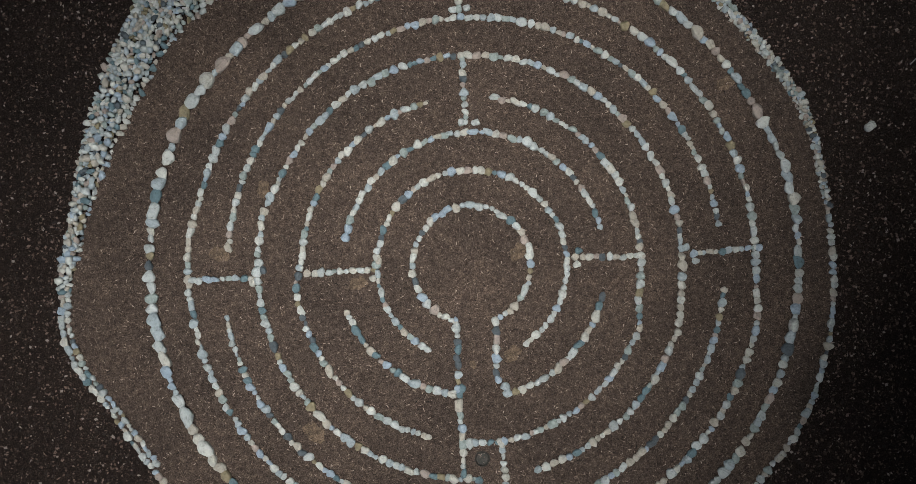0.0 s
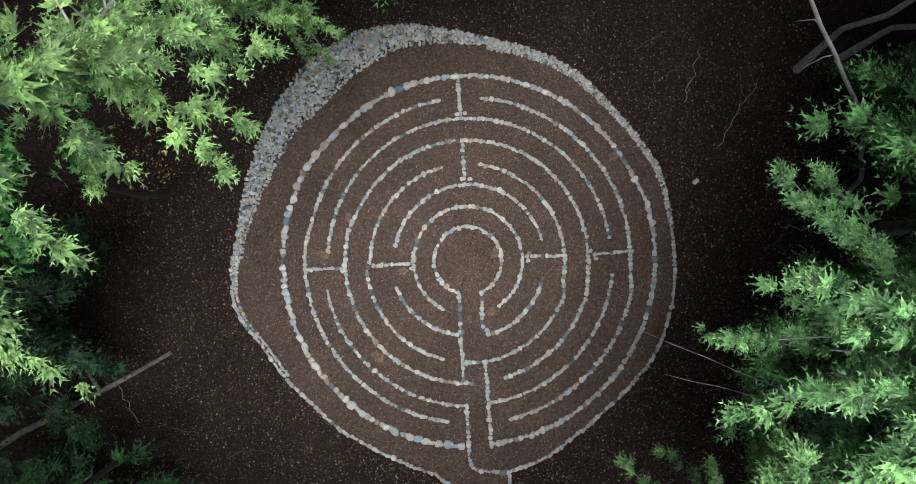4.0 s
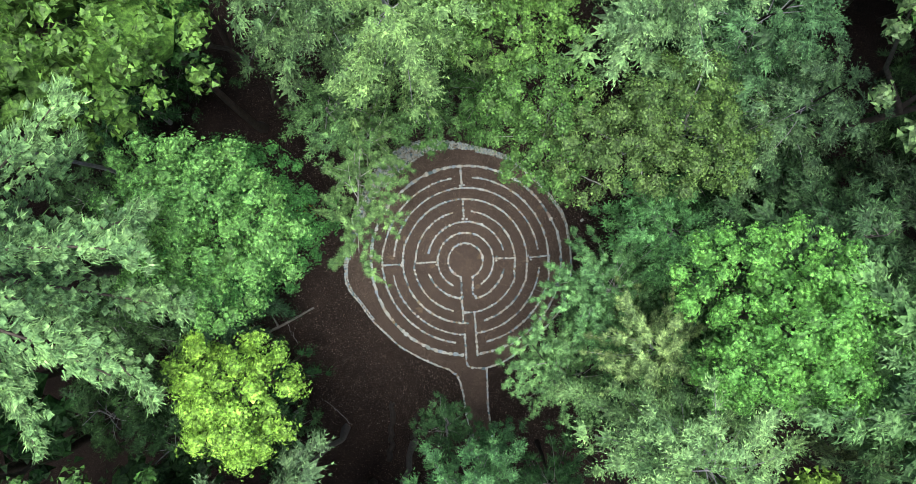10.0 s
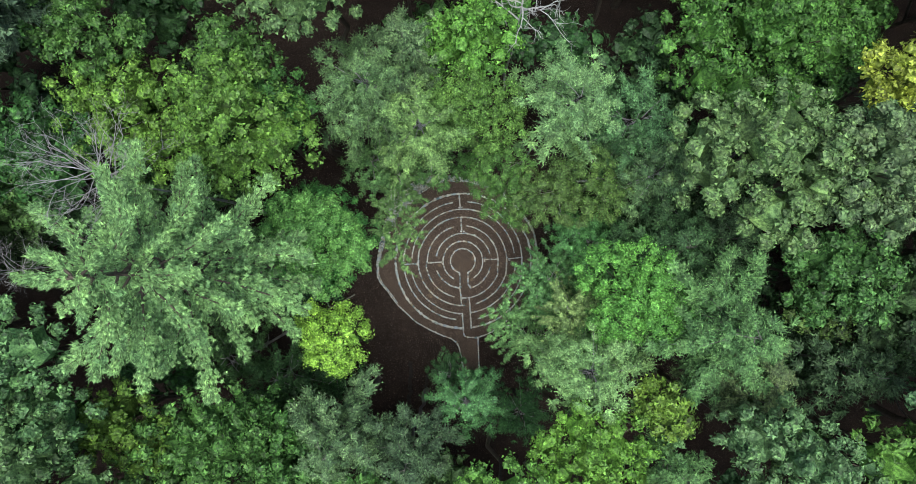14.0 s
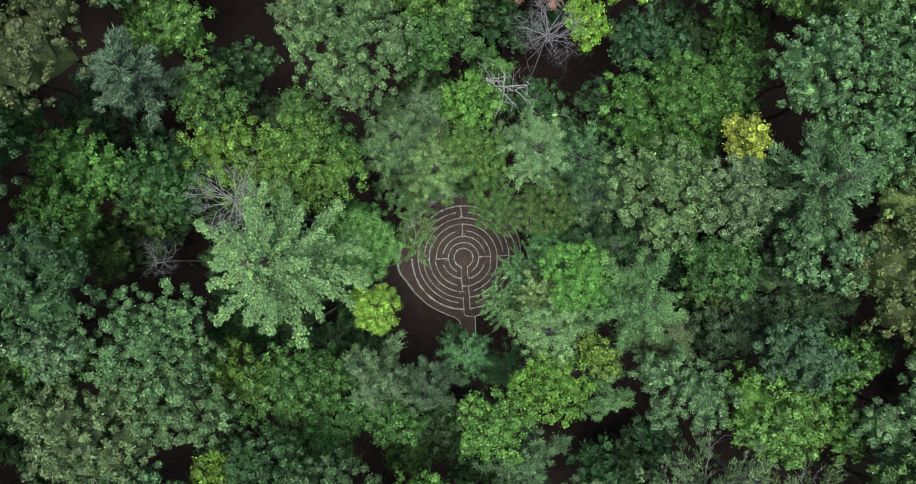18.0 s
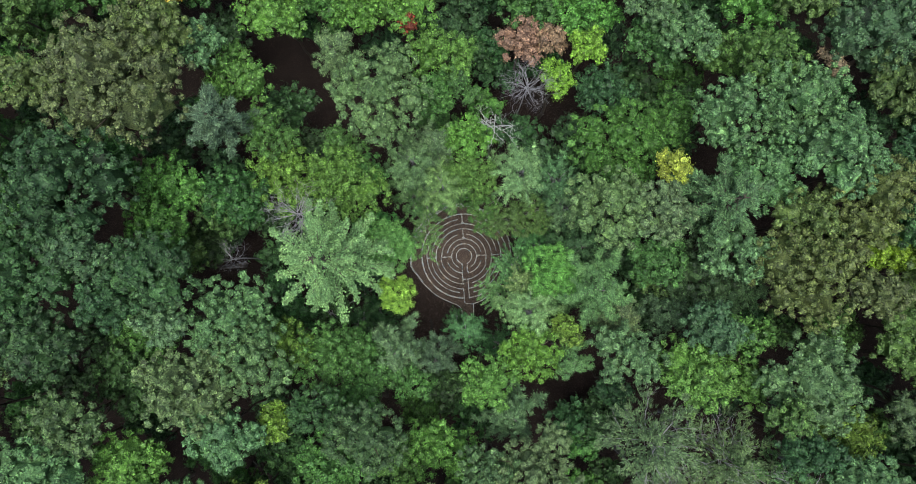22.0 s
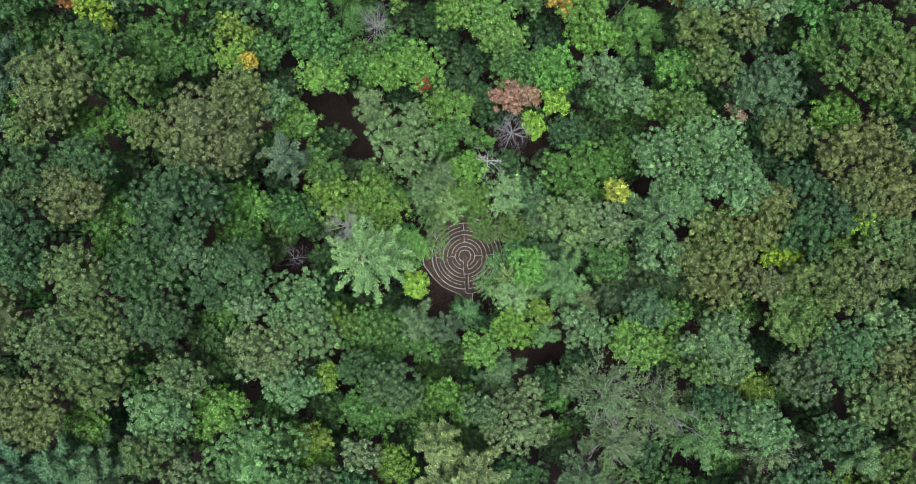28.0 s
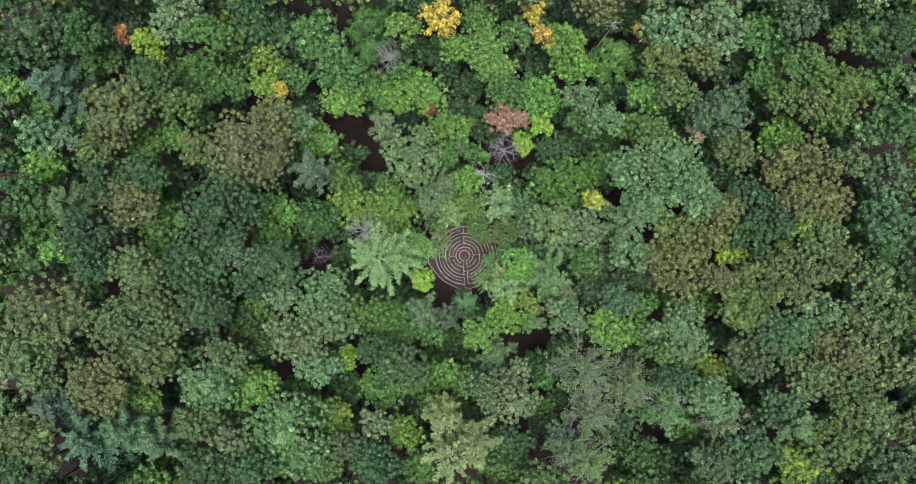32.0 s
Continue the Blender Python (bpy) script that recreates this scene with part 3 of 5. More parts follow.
def flakes(name, spots, size, mat, label, lift, narrow, curl=0.35):
    r = np.random.default_rng(len(spots))
    n = len(spots)
    a = r.uniform(0, 2 * np.pi, n)
    way = unit(np.stack([np.cos(a), np.sin(a), r.normal(0, curl * 0.5, n)], 1))
    normal = unit(np.stack([r.normal(0, curl, n), r.normal(0, curl, n), np.ones(n)], 1))
    length = size * r.uniform(0.5, 1.5, n)
    base = np.concatenate([spots, (lift + r.uniform(0.004, 0.02, n))[:, None]], 1)
    ob = new(name, leaf_mesh(name, (cards if curl > 0.4 else slips)(base, way, normal, length, length * narrow * r.uniform(0.6, 1.4, n)), mat))
    return tagged(ob, label, name.replace("_", " "), kind="stuff")


dice = np.random.default_rng(7)
spots = dice.uniform((-8, -12), (7.5, 7.5), (130000, 2))
spots = spots[inside(spots, edge)]
flakes("wood_chips", spots[:75000], 0.050, WOOD_CHIPS, "scattered splinters and chips on the mulch", 0.024, 0.17)
spots = dice.normal(0, 7.8, (130000, 2))
spots = spots[~inside(spots, edge) & (np.abs(spots[:, 0]) < 19) & (np.abs(spots[:, 1]) < 14)]
dz = np.array([noise.noise(Vector((a * 0.35, b * 0.35, 0.0))) * 0.14 + noise.noise(Vector((a * 1.3, b * 1.3, 4.0))) * 0.05 for a, b in spots])
dz *= np.clip((np.hypot(spots[:, 0], spots[:, 1]) - 8.0) / 3.0, 0, 1)
flakes("fallen_leaves", spots, 0.052, DEAD_LEAVES, "dry brown fallen leaves on the forest floor", dz, 0.6, 0.5)

# ---------------------------------------------------------------- the labyrinth's stones
STONES, PEBBLES = [], []
for i in range(32):
    bm = bmesh.new()
    bmesh.ops.create_icosphere(bm, subdivisions=2 if i < 16 else 1, radius=0.5 if i < 16 else 0.54)
    worn = random.Random(i)
    cuts = [(Vector((worn.gauss(0, 1), worn.gauss(0, 1), worn.gauss(0, 0.8))).normalized(), worn.uniform(0.27, 0.42)) for _ in range(9)]
    for v in bm.verts:
        c = v.co.copy()
        for n, d in cuts:
            past = c.dot(n) - d
            if past > 0:
                c -= n * past * 0.9
        c *= 1 + 0.16 * noise.noise(v.co * 2.4 + Vector((i * 7.1, 0, 0)))
        c.z *= 0.68
        v.co = c * 1.24
    for f in bm.faces:
        f.smooth = True
    me = bpy.data.meshes.new("stone")
    bm.to_mesh(me)
    bm.free()
    me.materials.append(STONE)
    (STONES if i < 16 else PEBBLES).append(me)


def stone_row(name, label, points, size, vary=0.3, width=0.92, group="stone lines of the labyrinth"):
    """A line of cobbles laid end to end, each a piece of its own."""
    line = smooth_line(points, 0.01)
    row = new(name)
    row.location = (*line[len(line) // 2], 0.02)
    tagged(row, label, "stone row", group)
    r = random.Random(int(abs(line[0][0]) * 977 + abs(line[0][1]) * 313 + len(line)))
    at = 0.0
    while at < len(line) * 0.01 - 0.03:
        long = size * r.uniform(1 - vary, 1 + vary) * (1.35 if r.random() < 0.06 else 1)
        i = min(int((at + long / 2) * 100), len(line) - 1)
        a, b = line[max(i - 5, 0)], line[min(i + 5, len(line) - 1)]
        turn = math.atan2(b[1] - a[1], b[0] - a[0])
        wide = min(long, size * 1.2) * r.uniform(0.75, 1.05) * width
        ob = child("stone", STONES[r.randrange(16)], row)
        ob.location = (line[i][0] + r.gauss(0, 0.008) - row.location.x, line[i][1] + r.gauss(0, 0.008) - row.location.y, wide * 0.20)
        ob.rotation_euler = (r.gauss(0, 0.12), r.gauss(0, 0.12), turn + r.gauss(0, 0.18) + (math.pi if r.random() < 0.5 else 0))
        ob.scale = (long * 1.12, wide * r.uniform(1.0, 1.3), wide * r.uniform(0.8, 1.1))
        at += long * 0.985
    return row


def arc(radius, start, end):
    n = max(4, int((end - start) / 6))
    drop = (0.10 if radius < 3.2 else 0.08) if radius < 4.4 and radius != 2.30 else 0.03
    shift = -0.04 if radius < 4.0 else -0.015
    if radius in (2.23, 4.21):
        drop, shift = 0.06, 0.0
    turns = [radians(start + (end - start) * i / n) for i in range(n + 1)]
    return [(shift + radius * math.cos(a), radius * math.sin(a) - drop) for a in turns]


RING = "ring of pale grey and tan river cobbles set in mulch"
SPOKE = "short straight line of river cobbles joining two rings"
TURN = "line of river cobbles edging the way to the centre"
stone_row("stone_ring", "innermost ring of river cobbles, open at one side", arc(1.01, 291, 614), 0.125)
stone_row("stone_ring", RING, arc(1.62, -57, 242), 0.12)
stone_row("stone_ring", RING, arc(2.23, 15, 171), 0.125)
stone_row("stone_ring", RING, arc(2.30, 201, 262), 0.13)
stone_row("stone_ring", RING, arc(2.28, 284, 348), 0.13)
stone_row("stone_ring", RING, arc(2.90, 105, 180) + arc(3.02, 186, 256), 0.12)
stone_row("stone_ring", RING, arc(3.03, -92, -20) + arc(2.88, -10, 82), 0.12)
stone_row("stone_ring", RING, arc(3.66, -73, -15) + arc(3.58, -5, 150) + arc(3.66, 165, 272), 0.125)
stone_row("stone_ring", RING, arc(4.21, 8.5, 177), 0.115)
stone_row("stone_ring", RING, arc(4.32, 192, 269), 0.115)
stone_row("stone_ring", RING, arc(4.28, -82, -5), 0.115)
stone_row("stone_ring", RING, arc(4.80, 100, 165) + arc(4.88, 175, 263), 0.125)
stone_row("stone_ring", RING, arc(4.92, -76, -12) + arc(4.80, -2, 86), 0.125)
stone_row("stone_ring", "outer ring of larger pale river cobbles", arc(5.53, -83, 20) + arc(5.47, 32, 105), 0.16)
stone_row("stone_ring", "outer ring of large blocky pale cobbles", arc(5.47, 106, 140) + arc(5.54, 150, 200), 0.19, 0.4)
stone_row("stone_ring", "outer ring of large blocky pale cobbles", arc(5.56, 201, 269), 0.19, 0.45)
stone_row("stone_spoke", SPOKE, [(-0.13, 2.30), (-0.18, 2.9), (-0.20, 3.49)], 0.115)
stone_row("stone_spoke", SPOKE, [(-0.26, 4.25), (-0.30, 4.8), (-0.34, 5.42)], 0.125)
stone_row("stone_spoke", SPOKE, [(-1.68, -0.18), (-2.3, -0.22), (-2.90, -0.26)], 0.12)
stone_row("stone_spoke", SPOKE, [(-3.69, -0.33), (-4.3, -0.35), (-4.87, -0.37)], 0.12)
stone_row("stone_spoke", SPOKE, [(1.67, 0.03), (2.3, 0.03), (2.89, 0.06)], 0.11)
stone_row("stone_spoke", SPOKE, [(3.68, 0.08), (4.2, 0.13), (4.83, 0.20)], 0.11)
stone_row("stone_edging", TURN, [(-0.30, -1.00), (-0.27, -1.77), (-0.26, -2.35), (-0.19, -3.10), (-0.17, -3.66)], 0.13)
stone_row("stone_edging", TURN, [(0.36, -1.00), (0.38, -1.60), (0.40, -2.02), (0.57, -2.22)], 0.13)
stone_row("stone_edging", TURN, [(0.46, -3.05), (0.52, -3.60), (0.56, -4.27), (0.61, -4.93), (0.66, -5.60)], 0.12)
stone_row("stone_edging", TURN, [(-0.08, -4.36), (-0.03, -5.10), (-0.01, -5.68), (0.06, -6.10), (0.36, -6.31), (1.15, -6.36)], 0.125)
for x, y in ((-1.62, -0.05), (-1.72, -0.33), (1.78, 0.13), (1.75, -0.09), (3.60, 0.2), (3.77, -0.03), (-3.60, -0.2), (-3.78, -0.42), (-0.22, 2.33), (0.03, 2.33), (-0.36, 4.28), (-0.13, 4.31), (-2.98, -0.16), (-0.36, -2.28), (-0.20, -2.2)):
    ob = new("stone", STONES[int(abs(x) * 100) % 16])
    ob.location, ob.scale, ob.rotation_euler = (x, y, 0.045), (0.13, 0.12, 0.11), (0, 0, x * 9)
    tagged(ob, "rounded pale cobble at a junction of stone lines", "stone", "junction stones")

BORDER = "border line of river cobbles round the labyrinth"
stone_row("stone_border", BORDER, EAST_LINE, 0.115, group="outer stone borders")
stone_row("stone_border", BORDER, WEST_LINE, 0.115, group="outer stone borders")
stone_row("stone_border", "second row of cobbles along the border", [(x + 0.10, y + 0.05) for x, y in WEST_LINE[:5]], 0.10, group="outer stone borders")
stone_row("stone_border", "cobble edging of the entrance path", PATH_WEST, 0.125, group="outer stone borders")
stone_row("stone_border", "cobble edging of the entrance path", PATH_EAST, 0.125, group="outer stone borders")


def stone_bank(name, label, outer, inner, size, seed, singles, layers=2):
    """A bank of loose cobbles between two lines, heaped highest along its middle."""
    r = random.Random(seed)
    a, b = smooth_line(outer, 0.02), smooth_line(inner, 0.02)
    bank = new(name)
    bank.location = (*a[len(a) // 2], 0)
    tagged(bank, label, "stone bank", "outer stone borders")
    grid, done, joined, faces, made = {}, [], [], [], 0
    tries = 0
    while tries < 60000:
        tries += 1
        s, w = r.random(), r.uniform(-0.04, 1.04)
        p, q = a[int(s * (len(a) - 1))], b[int(s * (len(b) - 1))]
        wide = math.hypot(q[0] - p[0], q[1] - p[1])
        if r.random() > min(1, wide / 1.0 + 0.1):
            continue
        x, y = p[0] + (q[0] - p[0]) * w, p[1] + (q[1] - p[1]) * w
        long = size * r.uniform(0.65, 1.35)
        level = 0 if tries < 34000 else 1
        close = [g for i in (-1, 0, 1) for j in (-1, 0, 1) for g in grid.get((int(x * 8) + i, int(y * 8) + j, level), ())]
        if any(math.hypot(g[0] - x, g[1] - y) < (g[2] + long) * 0.35 for g in close):
            continue
        if level and (w < 0.12 or w > 0.88 or layers < 2):
            continue
        grid.setdefault((int(x * 8), int(y * 8), level), []).append((x, y, long))
        heap = 0.10 * min(1, wide) * math.sin(math.pi * min(max(w, 0), 1))
        m = Matrix.LocRotScale((x - bank.location.x, y - bank.location.y, long * 0.18 + heap + level * size * 0.36),
                               Euler((r.gauss(0, 0.25), r.gauss(0, 0.25), r.uniform(0, 6.3))), (long * 1.1, long * r.uniform(0.7, 0.95), long * r.uniform(0.7, 0.95)))
        done.append((m, r.randrange(16)))
    r.shuffle(done)
    for m, i in done[:singles]:
        ob = child("stone", STONES[i], bank)
        ob.matrix_basis = m
    at = 0
    for m, i in done[singles:]:
        co = np.empty(len(PEBBLES[i].vertices) * 3, np.float32)
        PEBBLES[i].vertices.foreach_get("co", co)
        tri = np.empty(len(PEBBLES[i].polygons) * 3, np.int32)
        PEBBLES[i].loops.foreach_get("vertex_index", tri)
        mm = np.array(m)
        joined.append(co.reshape(-1, 3) @ mm[:3, :3].T + mm[:3, 3])
        faces.append(tri.reshape(-1, 3) + at)
        at += len(co) // 3
    if joined:
        tagged(child("stone_heap", mesh_of("stone_heap", np.concatenate(joined), np.concatenate(faces), STONE_HEAP, True), bank, "heap of small pale cobbles"), kind="stuff")


stone_bank("stone_bank", "broad heaped bank of pale grey river cobbles", BANK_OUTER, BANK_INNER, 0.12, 3, 300)
stone_bank("stone_bank", "narrow band of small pale river cobbles", [(x * (1.006 + 0.002 * i), y * (1.006 + 0.002 * i)) for i, (x, y) in enumerate(EAST_BAND)], [(x * (0.992 - 0.004 * i), y * (0.992 - 0.004 * i)) for i, (x, y) in enumerate(EAST_BAND)], 0.095, 4, 300)

# ---------------------------------------------------------------- small things on the ground
bm = bmesh.new()
bmesh.ops.create_cone(bm, cap_ends=True, segments=32, radius1=0.135, radius2=0.13, depth=0.05)
bmesh.ops.bevel(bm, geom=[e for e in bm.edges if e.calc_face_angle(0) > 1.0], offset=0.008, segments=2, affect="EDGES")
inset = [f for f in bm.faces if f.normal.z > 0.9 and len(f.verts) > 8]
bmesh.ops.inset_region(bm, faces=inset, thickness=0.02, depth=-0.02)
me = bpy.data.meshes.new("ground_cap")
bm.to_mesh(me)
bm.free()
cap_mat, t, b = material("dark_weathered_metal", 0.6)
b.inputs["Metallic"].default_value = 0.4
t.links.new(ramp(t, noise_of(t, 22.0, 5.0), [(0.3, (0.012, 0.012, 0.010)), (0.7, (0.045, 0.042, 0.035))]), b.inputs["Base Color"])
me.materials.append(cap_mat)
cap = new("ground_cap", me)
cap.location = (0.14, -3.39, 0.03)
tagged(cap, "dark round cap set flush in the mulch path", "ground cap")

PATCH_SOIL = soil_material("pale_sawdust", (0.062, 0.046, 0.034), (0.118, 0.090, 0.065), (0.167, 0.130, 0.096), (0.223, 0.180, 0.136))
for i, (x, y, r) in enumerate(((0.65, -1.62, 0.16), (-1.98, -0.42, 0.15), (-4.36, 0.08, 0.17), (-2.72, -2.96, 0.2), (-0.02, -1.80, 0.07), (-3.62, 1.2, 0.14), (0.75, 0.12, 0.16), (4.3, 3.0, 0.15))):
    turns = np.linspace(0, 2 * np.pi, 18, endpoint=False)
    rough = 1 + 0.22 * np.sin(2 * turns + i) + 0.14 * np.sin(5 * turns + 2 * i)
    hub = np.array([[0, 0, 0.033]])
    inner_ring = np.stack([np.cos(turns) * r * 0.6 * rough, np.sin(turns) * r * 0.6 * rough, np.full(18, 0.031)], 1)
    outer_ring = np.stack([np.cos(turns) * r * rough, np.sin(turns) * r * rough, np.full(18, 0.018)], 1)
    j = np.arange(18)
    faces = np.concatenate([np.stack([np.zeros(18, int), 1 + j, 1 + (j + 1) % 18], 1), np.stack([1 + j, 19 + j, 19 + (j + 1) % 18], 1), np.stack([1 + j, 19 + (j + 1) % 18, 1 + (j + 1) % 18], 1)])
    ob = new("sawdust_patch", mesh_of("sawdust_patch", np.concatenate([hub, inner_ring, outer_ring]), faces, PATCH_SOIL, True))
    ob.location = (x, y, 0)
    tagged(ob, "small pale heap of sawdust on the mulch", "sawdust", "sawdust patches")

ob = new("rock", STONES[3].copy())
ob.location, ob.scale, ob.rotation_euler = (6.74, 2.25, 0.05), (0.19, 0.16, 0.2), (0.1, 0.1, 0.6)
tagged(ob, "pale lone rock lying in the leaf litter", "rock")


def log(name, label, points, thick, thin, bark, stubs=0):
    r = np.random.default_rng(int(abs(points[0][0]) * 100))
    p = np.array(points, float)
    s = np.linspace(0, 1, 12)
    line = along(p, s)
    line[1:-1] += r.normal(0, 0.05, (10, 3)) * np.array([1, 1, 0.3])
    ob = new(name, tube_mesh(name, [(line, np.linspace(thick, thin, 12) * r.uniform(0.9, 1.1, 12))], bark, 9))
    tagged(ob, label, "log" if thick > 0.05 else "branch")
    for i in range(stubs):
        a = along(line, r.uniform(0.15, 0.98))
        d = unit(np.array([r.normal(), r.normal(), r.uniform(0.0, 0.5)]))
        long = r.uniform(0.3, 1.2)
        child("twig", tube_mesh("twig", [(np.stack([a, a + d * long * 0.5 + r.normal(0, 0.06, 3), a + d * long]), [thin * 0.5, thin * 0.35, thin * 0.12])], bark, 5), ob)
    return ob


log("fallen_log", "long grey fallen trunk lying on the forest floor", [(-8.85, -2.83, 0.12), (-13.5, -5.4, 0.3), (-18.1, -8.0, 0.5)], 0.055, 0.14, BARK_GREY, 5)
log("rotten_log", "short dark rotten log in the litter", [(-4.24, -8.3, 0.12), (-4.45, -11.7, 0.12)], 0.15, 0.17, BARK_BLACK)
log("rotten_log", "short dark rotten log in the litter", [(-9.8, -10.0, 0.1), (-11.0, -11.8, 0.12)], 0.15, 0.17, BARK_BLACK)
log("rotten_log", "short dark rotten log in the litter", [(-2.9, -9.0, 0.1), (-3.1, -10.6, 0.1)], 0.09, 0.12, BARK_BLACK)
for i, (x, y, turn) in enumerate(((5.9, 5.4, 40), (6.4, 4.6, 75), (4.9, 6.2, 20), (7.4, 3.3, 60), (8.6, 1.4, 15), (9.2, 0.9, -10), (8.8, 0.3, 30), (9.4, 1.8, 5), (-7.2, -5.9, 10), (-9.8, -4.9, 120), (-8.0, -5.2, 175), (-6.6, -9.6, 140), (-7.6, -9.2, 95))):
    c, s = math.cos(radians(turn)), math.sin(radians(turn))
    long = 1.3 + 0.35 * (i % 4)
    log("fallen_branch", "thin dry brown branch with twigs on the litter", [(x, y, 0.1), (x + c * long * 0.5, y + s * long * 0.5 + 0.1, 0.16), (x + c * long, y + s * long, 0.08)], 0.012, 0.005, BARK_DEAD if i % 2 else BARK_BROWN, 5)

# a yellowing shrub on the litter
tree, rng = start_tree("shrub", -9.2, 2.6, "sparse shrub with yellow autumn leaves on the litter", "shrub", "low shrubs")
stems = [(np.array([[0, 0, -0.05], [math.cos(a) * 0.2, math.sin(a) * 0.2, 0.5], [math.cos(a) * 0.45, math.sin(a) * 0.45, 0.8]]), [0.012, 0.008, 0.004]) for a in np.linspace(0, 6.3, 8)[:-1]]
child("stems", tube_mesh("stems", stems, BARK_BROWN), tree)
c = np.array([s[0][2] for s in stems])[rng.integers(0, 7, 70)] + rng.normal(0, 0.16, (70, 3))
crown_part(tree, cards(c, unit(rng.normal(0, 1, (70, 3)) * np.array([1, 1, 0.3])), unit(rng.normal(0, 0.4, (70, 3)) + np.array([0, 0, 1])), rng.uniform(0.07, 0.12, 70), rng.uniform(0.04, 0.07, 70)), BROADLEAF, (0.22, 0.155, 0.03), rng)

# ---------------------------------------------------------------- trees at the clearing's edge: place, height, spread, colour, foot
near_hemlock(-3.8, 0.3, 15.4, 2.3, (0.086, 0.145, 0.060), (-1.3, 8.6), 11.0, 100, True)
near_hemlock(-2.1, 6.2, 23.6, 2.9, (0.108, 0.146, 0.064), (-0.5, 4.2), 11.0, 85)
near_hemlock(-5.2, 8.8, 22.5, 3.5, (0.074, 0.118, 0.056), (-0.6, 3.4), 12.0, 90)
near_hemlock(-1.5, 5.6, 11.5, 1.95, (0.050, 0.102, 0.034), (-0.5, 4.4), 6.0, 60)
near_hemlock(-5.6, 5.2, 12.5, 2.2, (0.068, 0.128, 0.050), (-1.0, 4.0), 7.0, 60)
near_hemlock(0.8, 5.9, 11.5, 1.95, (0.050, 0.099, 0.031), (0.3, 4.0), 6.0, 50)
near_hemlock(5.5, 7.6, 24.0, 3.0, (0.112, 0.158, 0.077), (0.9, 3.2), 8.0, 72)
near_maple(0.5, 8.2, 20.5, 2.8, (0.076, 0.146, 0.034), (0.3, 3.0))
near_birch(2.5, 4.1, 20.5, 2.1, (0.047, 0.094, 0.031), (3.0, 5.0))
near_birch(4.6, 3.6, 21.0, 2.3, (0.052, 0.097, 0.031), (5.2, 2.0))
near_birch(6.6, 4.3, 20.0, 2.4, (0.048, 0.086, 0.029), (4.4, 1.6))
near_hemlock(2.3, -3.0, 14.6, 2.32, (0.092, 0.164, 0.060), (4.6, -3.6), 8.0, 80, True)
side_hemlock = near_hemlock(4.2, -1.0, 15.0, 2.5, (0.082, 0.150, 0.056), (4.6, -0.4), 5.0, 75, True)
near_hemlock(4.9, -2.6, 13.8, 2.0, (0.085, 0.160, 0.062), (4.0, -1.0), 5.5, 70)
near_hemlock(5.4, -2.7, 18.5, 2.44, (0.130, 0.204, 0.074), (4.0, -1.6), 8.0, 90, True)
near_hemlock(7.0, 0.9, 16.5, 2.56, (0.069, 0.133, 0.056), (3.2, 0.6), 9.0, 90)
near_hemlock(7.2, -4.0, 17.0, 2.44, (0.085, 0.161, 0.061), (3.0, -1.0), 9.0, 80)
near_hemlock(6.0, -5.2, 23.0, 3.1, (0.121, 0.185, 0.081), (2.6, -2.6), 8.0, 78)
near_maple(-9.5, 1.7, 13.6, 3.7, (0.072, 0.158, 0.048), (-0.6, 0.4))
near_hemlock(6.6, -1.7, 12.5, 1.9, (0.059, 0.115, 0.050), (2.4, -0.6), 7.0, 60)
near_hemlock(8.5, -2.8, 13.5, 2.68, (0.059, 0.115, 0.050), (1.4, -0.6), 7.0, 60)
near_hemlock(9.3, -0.2, 13.0, 2.68, (0.056, 0.108, 0.046), (1.2, 0.2), 7.0, 60)
near_hemlock(10.3, -3.7, 15.0, 2.93, (0.056, 0.108, 0.046), (1.0, -0.4), 7.0, 55)
near_hemlock(9.0, -4.8, 12.0, 2.68, (0.052, 0.100, 0.042), (1.2, -0.6), 6.0, 50)
near_hemlock(-14.2, -0.6, 9.5, 2.81, DARK, (-0.6, 0.2), 6.0, 45)
near_maple(9.1, -1.6, 21.8, 2.9, (0.097, 0.202, 0.058), (1.6, -0.3))
near_maple(-7.6, 1.3, 21.6, 3.0, (0.100, 0.192, 0.060), (-1.5, 0.6), 0.85)
near_maple(-6.7, -3.9, 20.5, 2.1, (0.168, 0.255, 0.052), (-2.4, -1.6))
near_hemlock(0.1, -7.0, 19.5, 1.95, (0.053, 0.108, 0.050), (0.3, -3.4), 8.0, 70)
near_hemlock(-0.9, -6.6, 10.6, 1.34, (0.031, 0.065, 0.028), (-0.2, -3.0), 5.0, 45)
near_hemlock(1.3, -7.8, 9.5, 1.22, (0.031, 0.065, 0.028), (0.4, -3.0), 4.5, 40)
# Next three hemlocks: leaf colour darkened for shade from the big trees overhead.
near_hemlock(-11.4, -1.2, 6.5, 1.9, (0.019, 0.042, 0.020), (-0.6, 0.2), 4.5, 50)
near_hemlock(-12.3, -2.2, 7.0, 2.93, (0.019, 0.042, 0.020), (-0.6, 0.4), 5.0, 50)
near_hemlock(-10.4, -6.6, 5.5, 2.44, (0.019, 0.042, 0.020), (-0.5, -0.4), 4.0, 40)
near_hemlock(9.6, 2.2, 9.0, 1.71, DUSK, (1.8, 0.6), 5.0, 40)
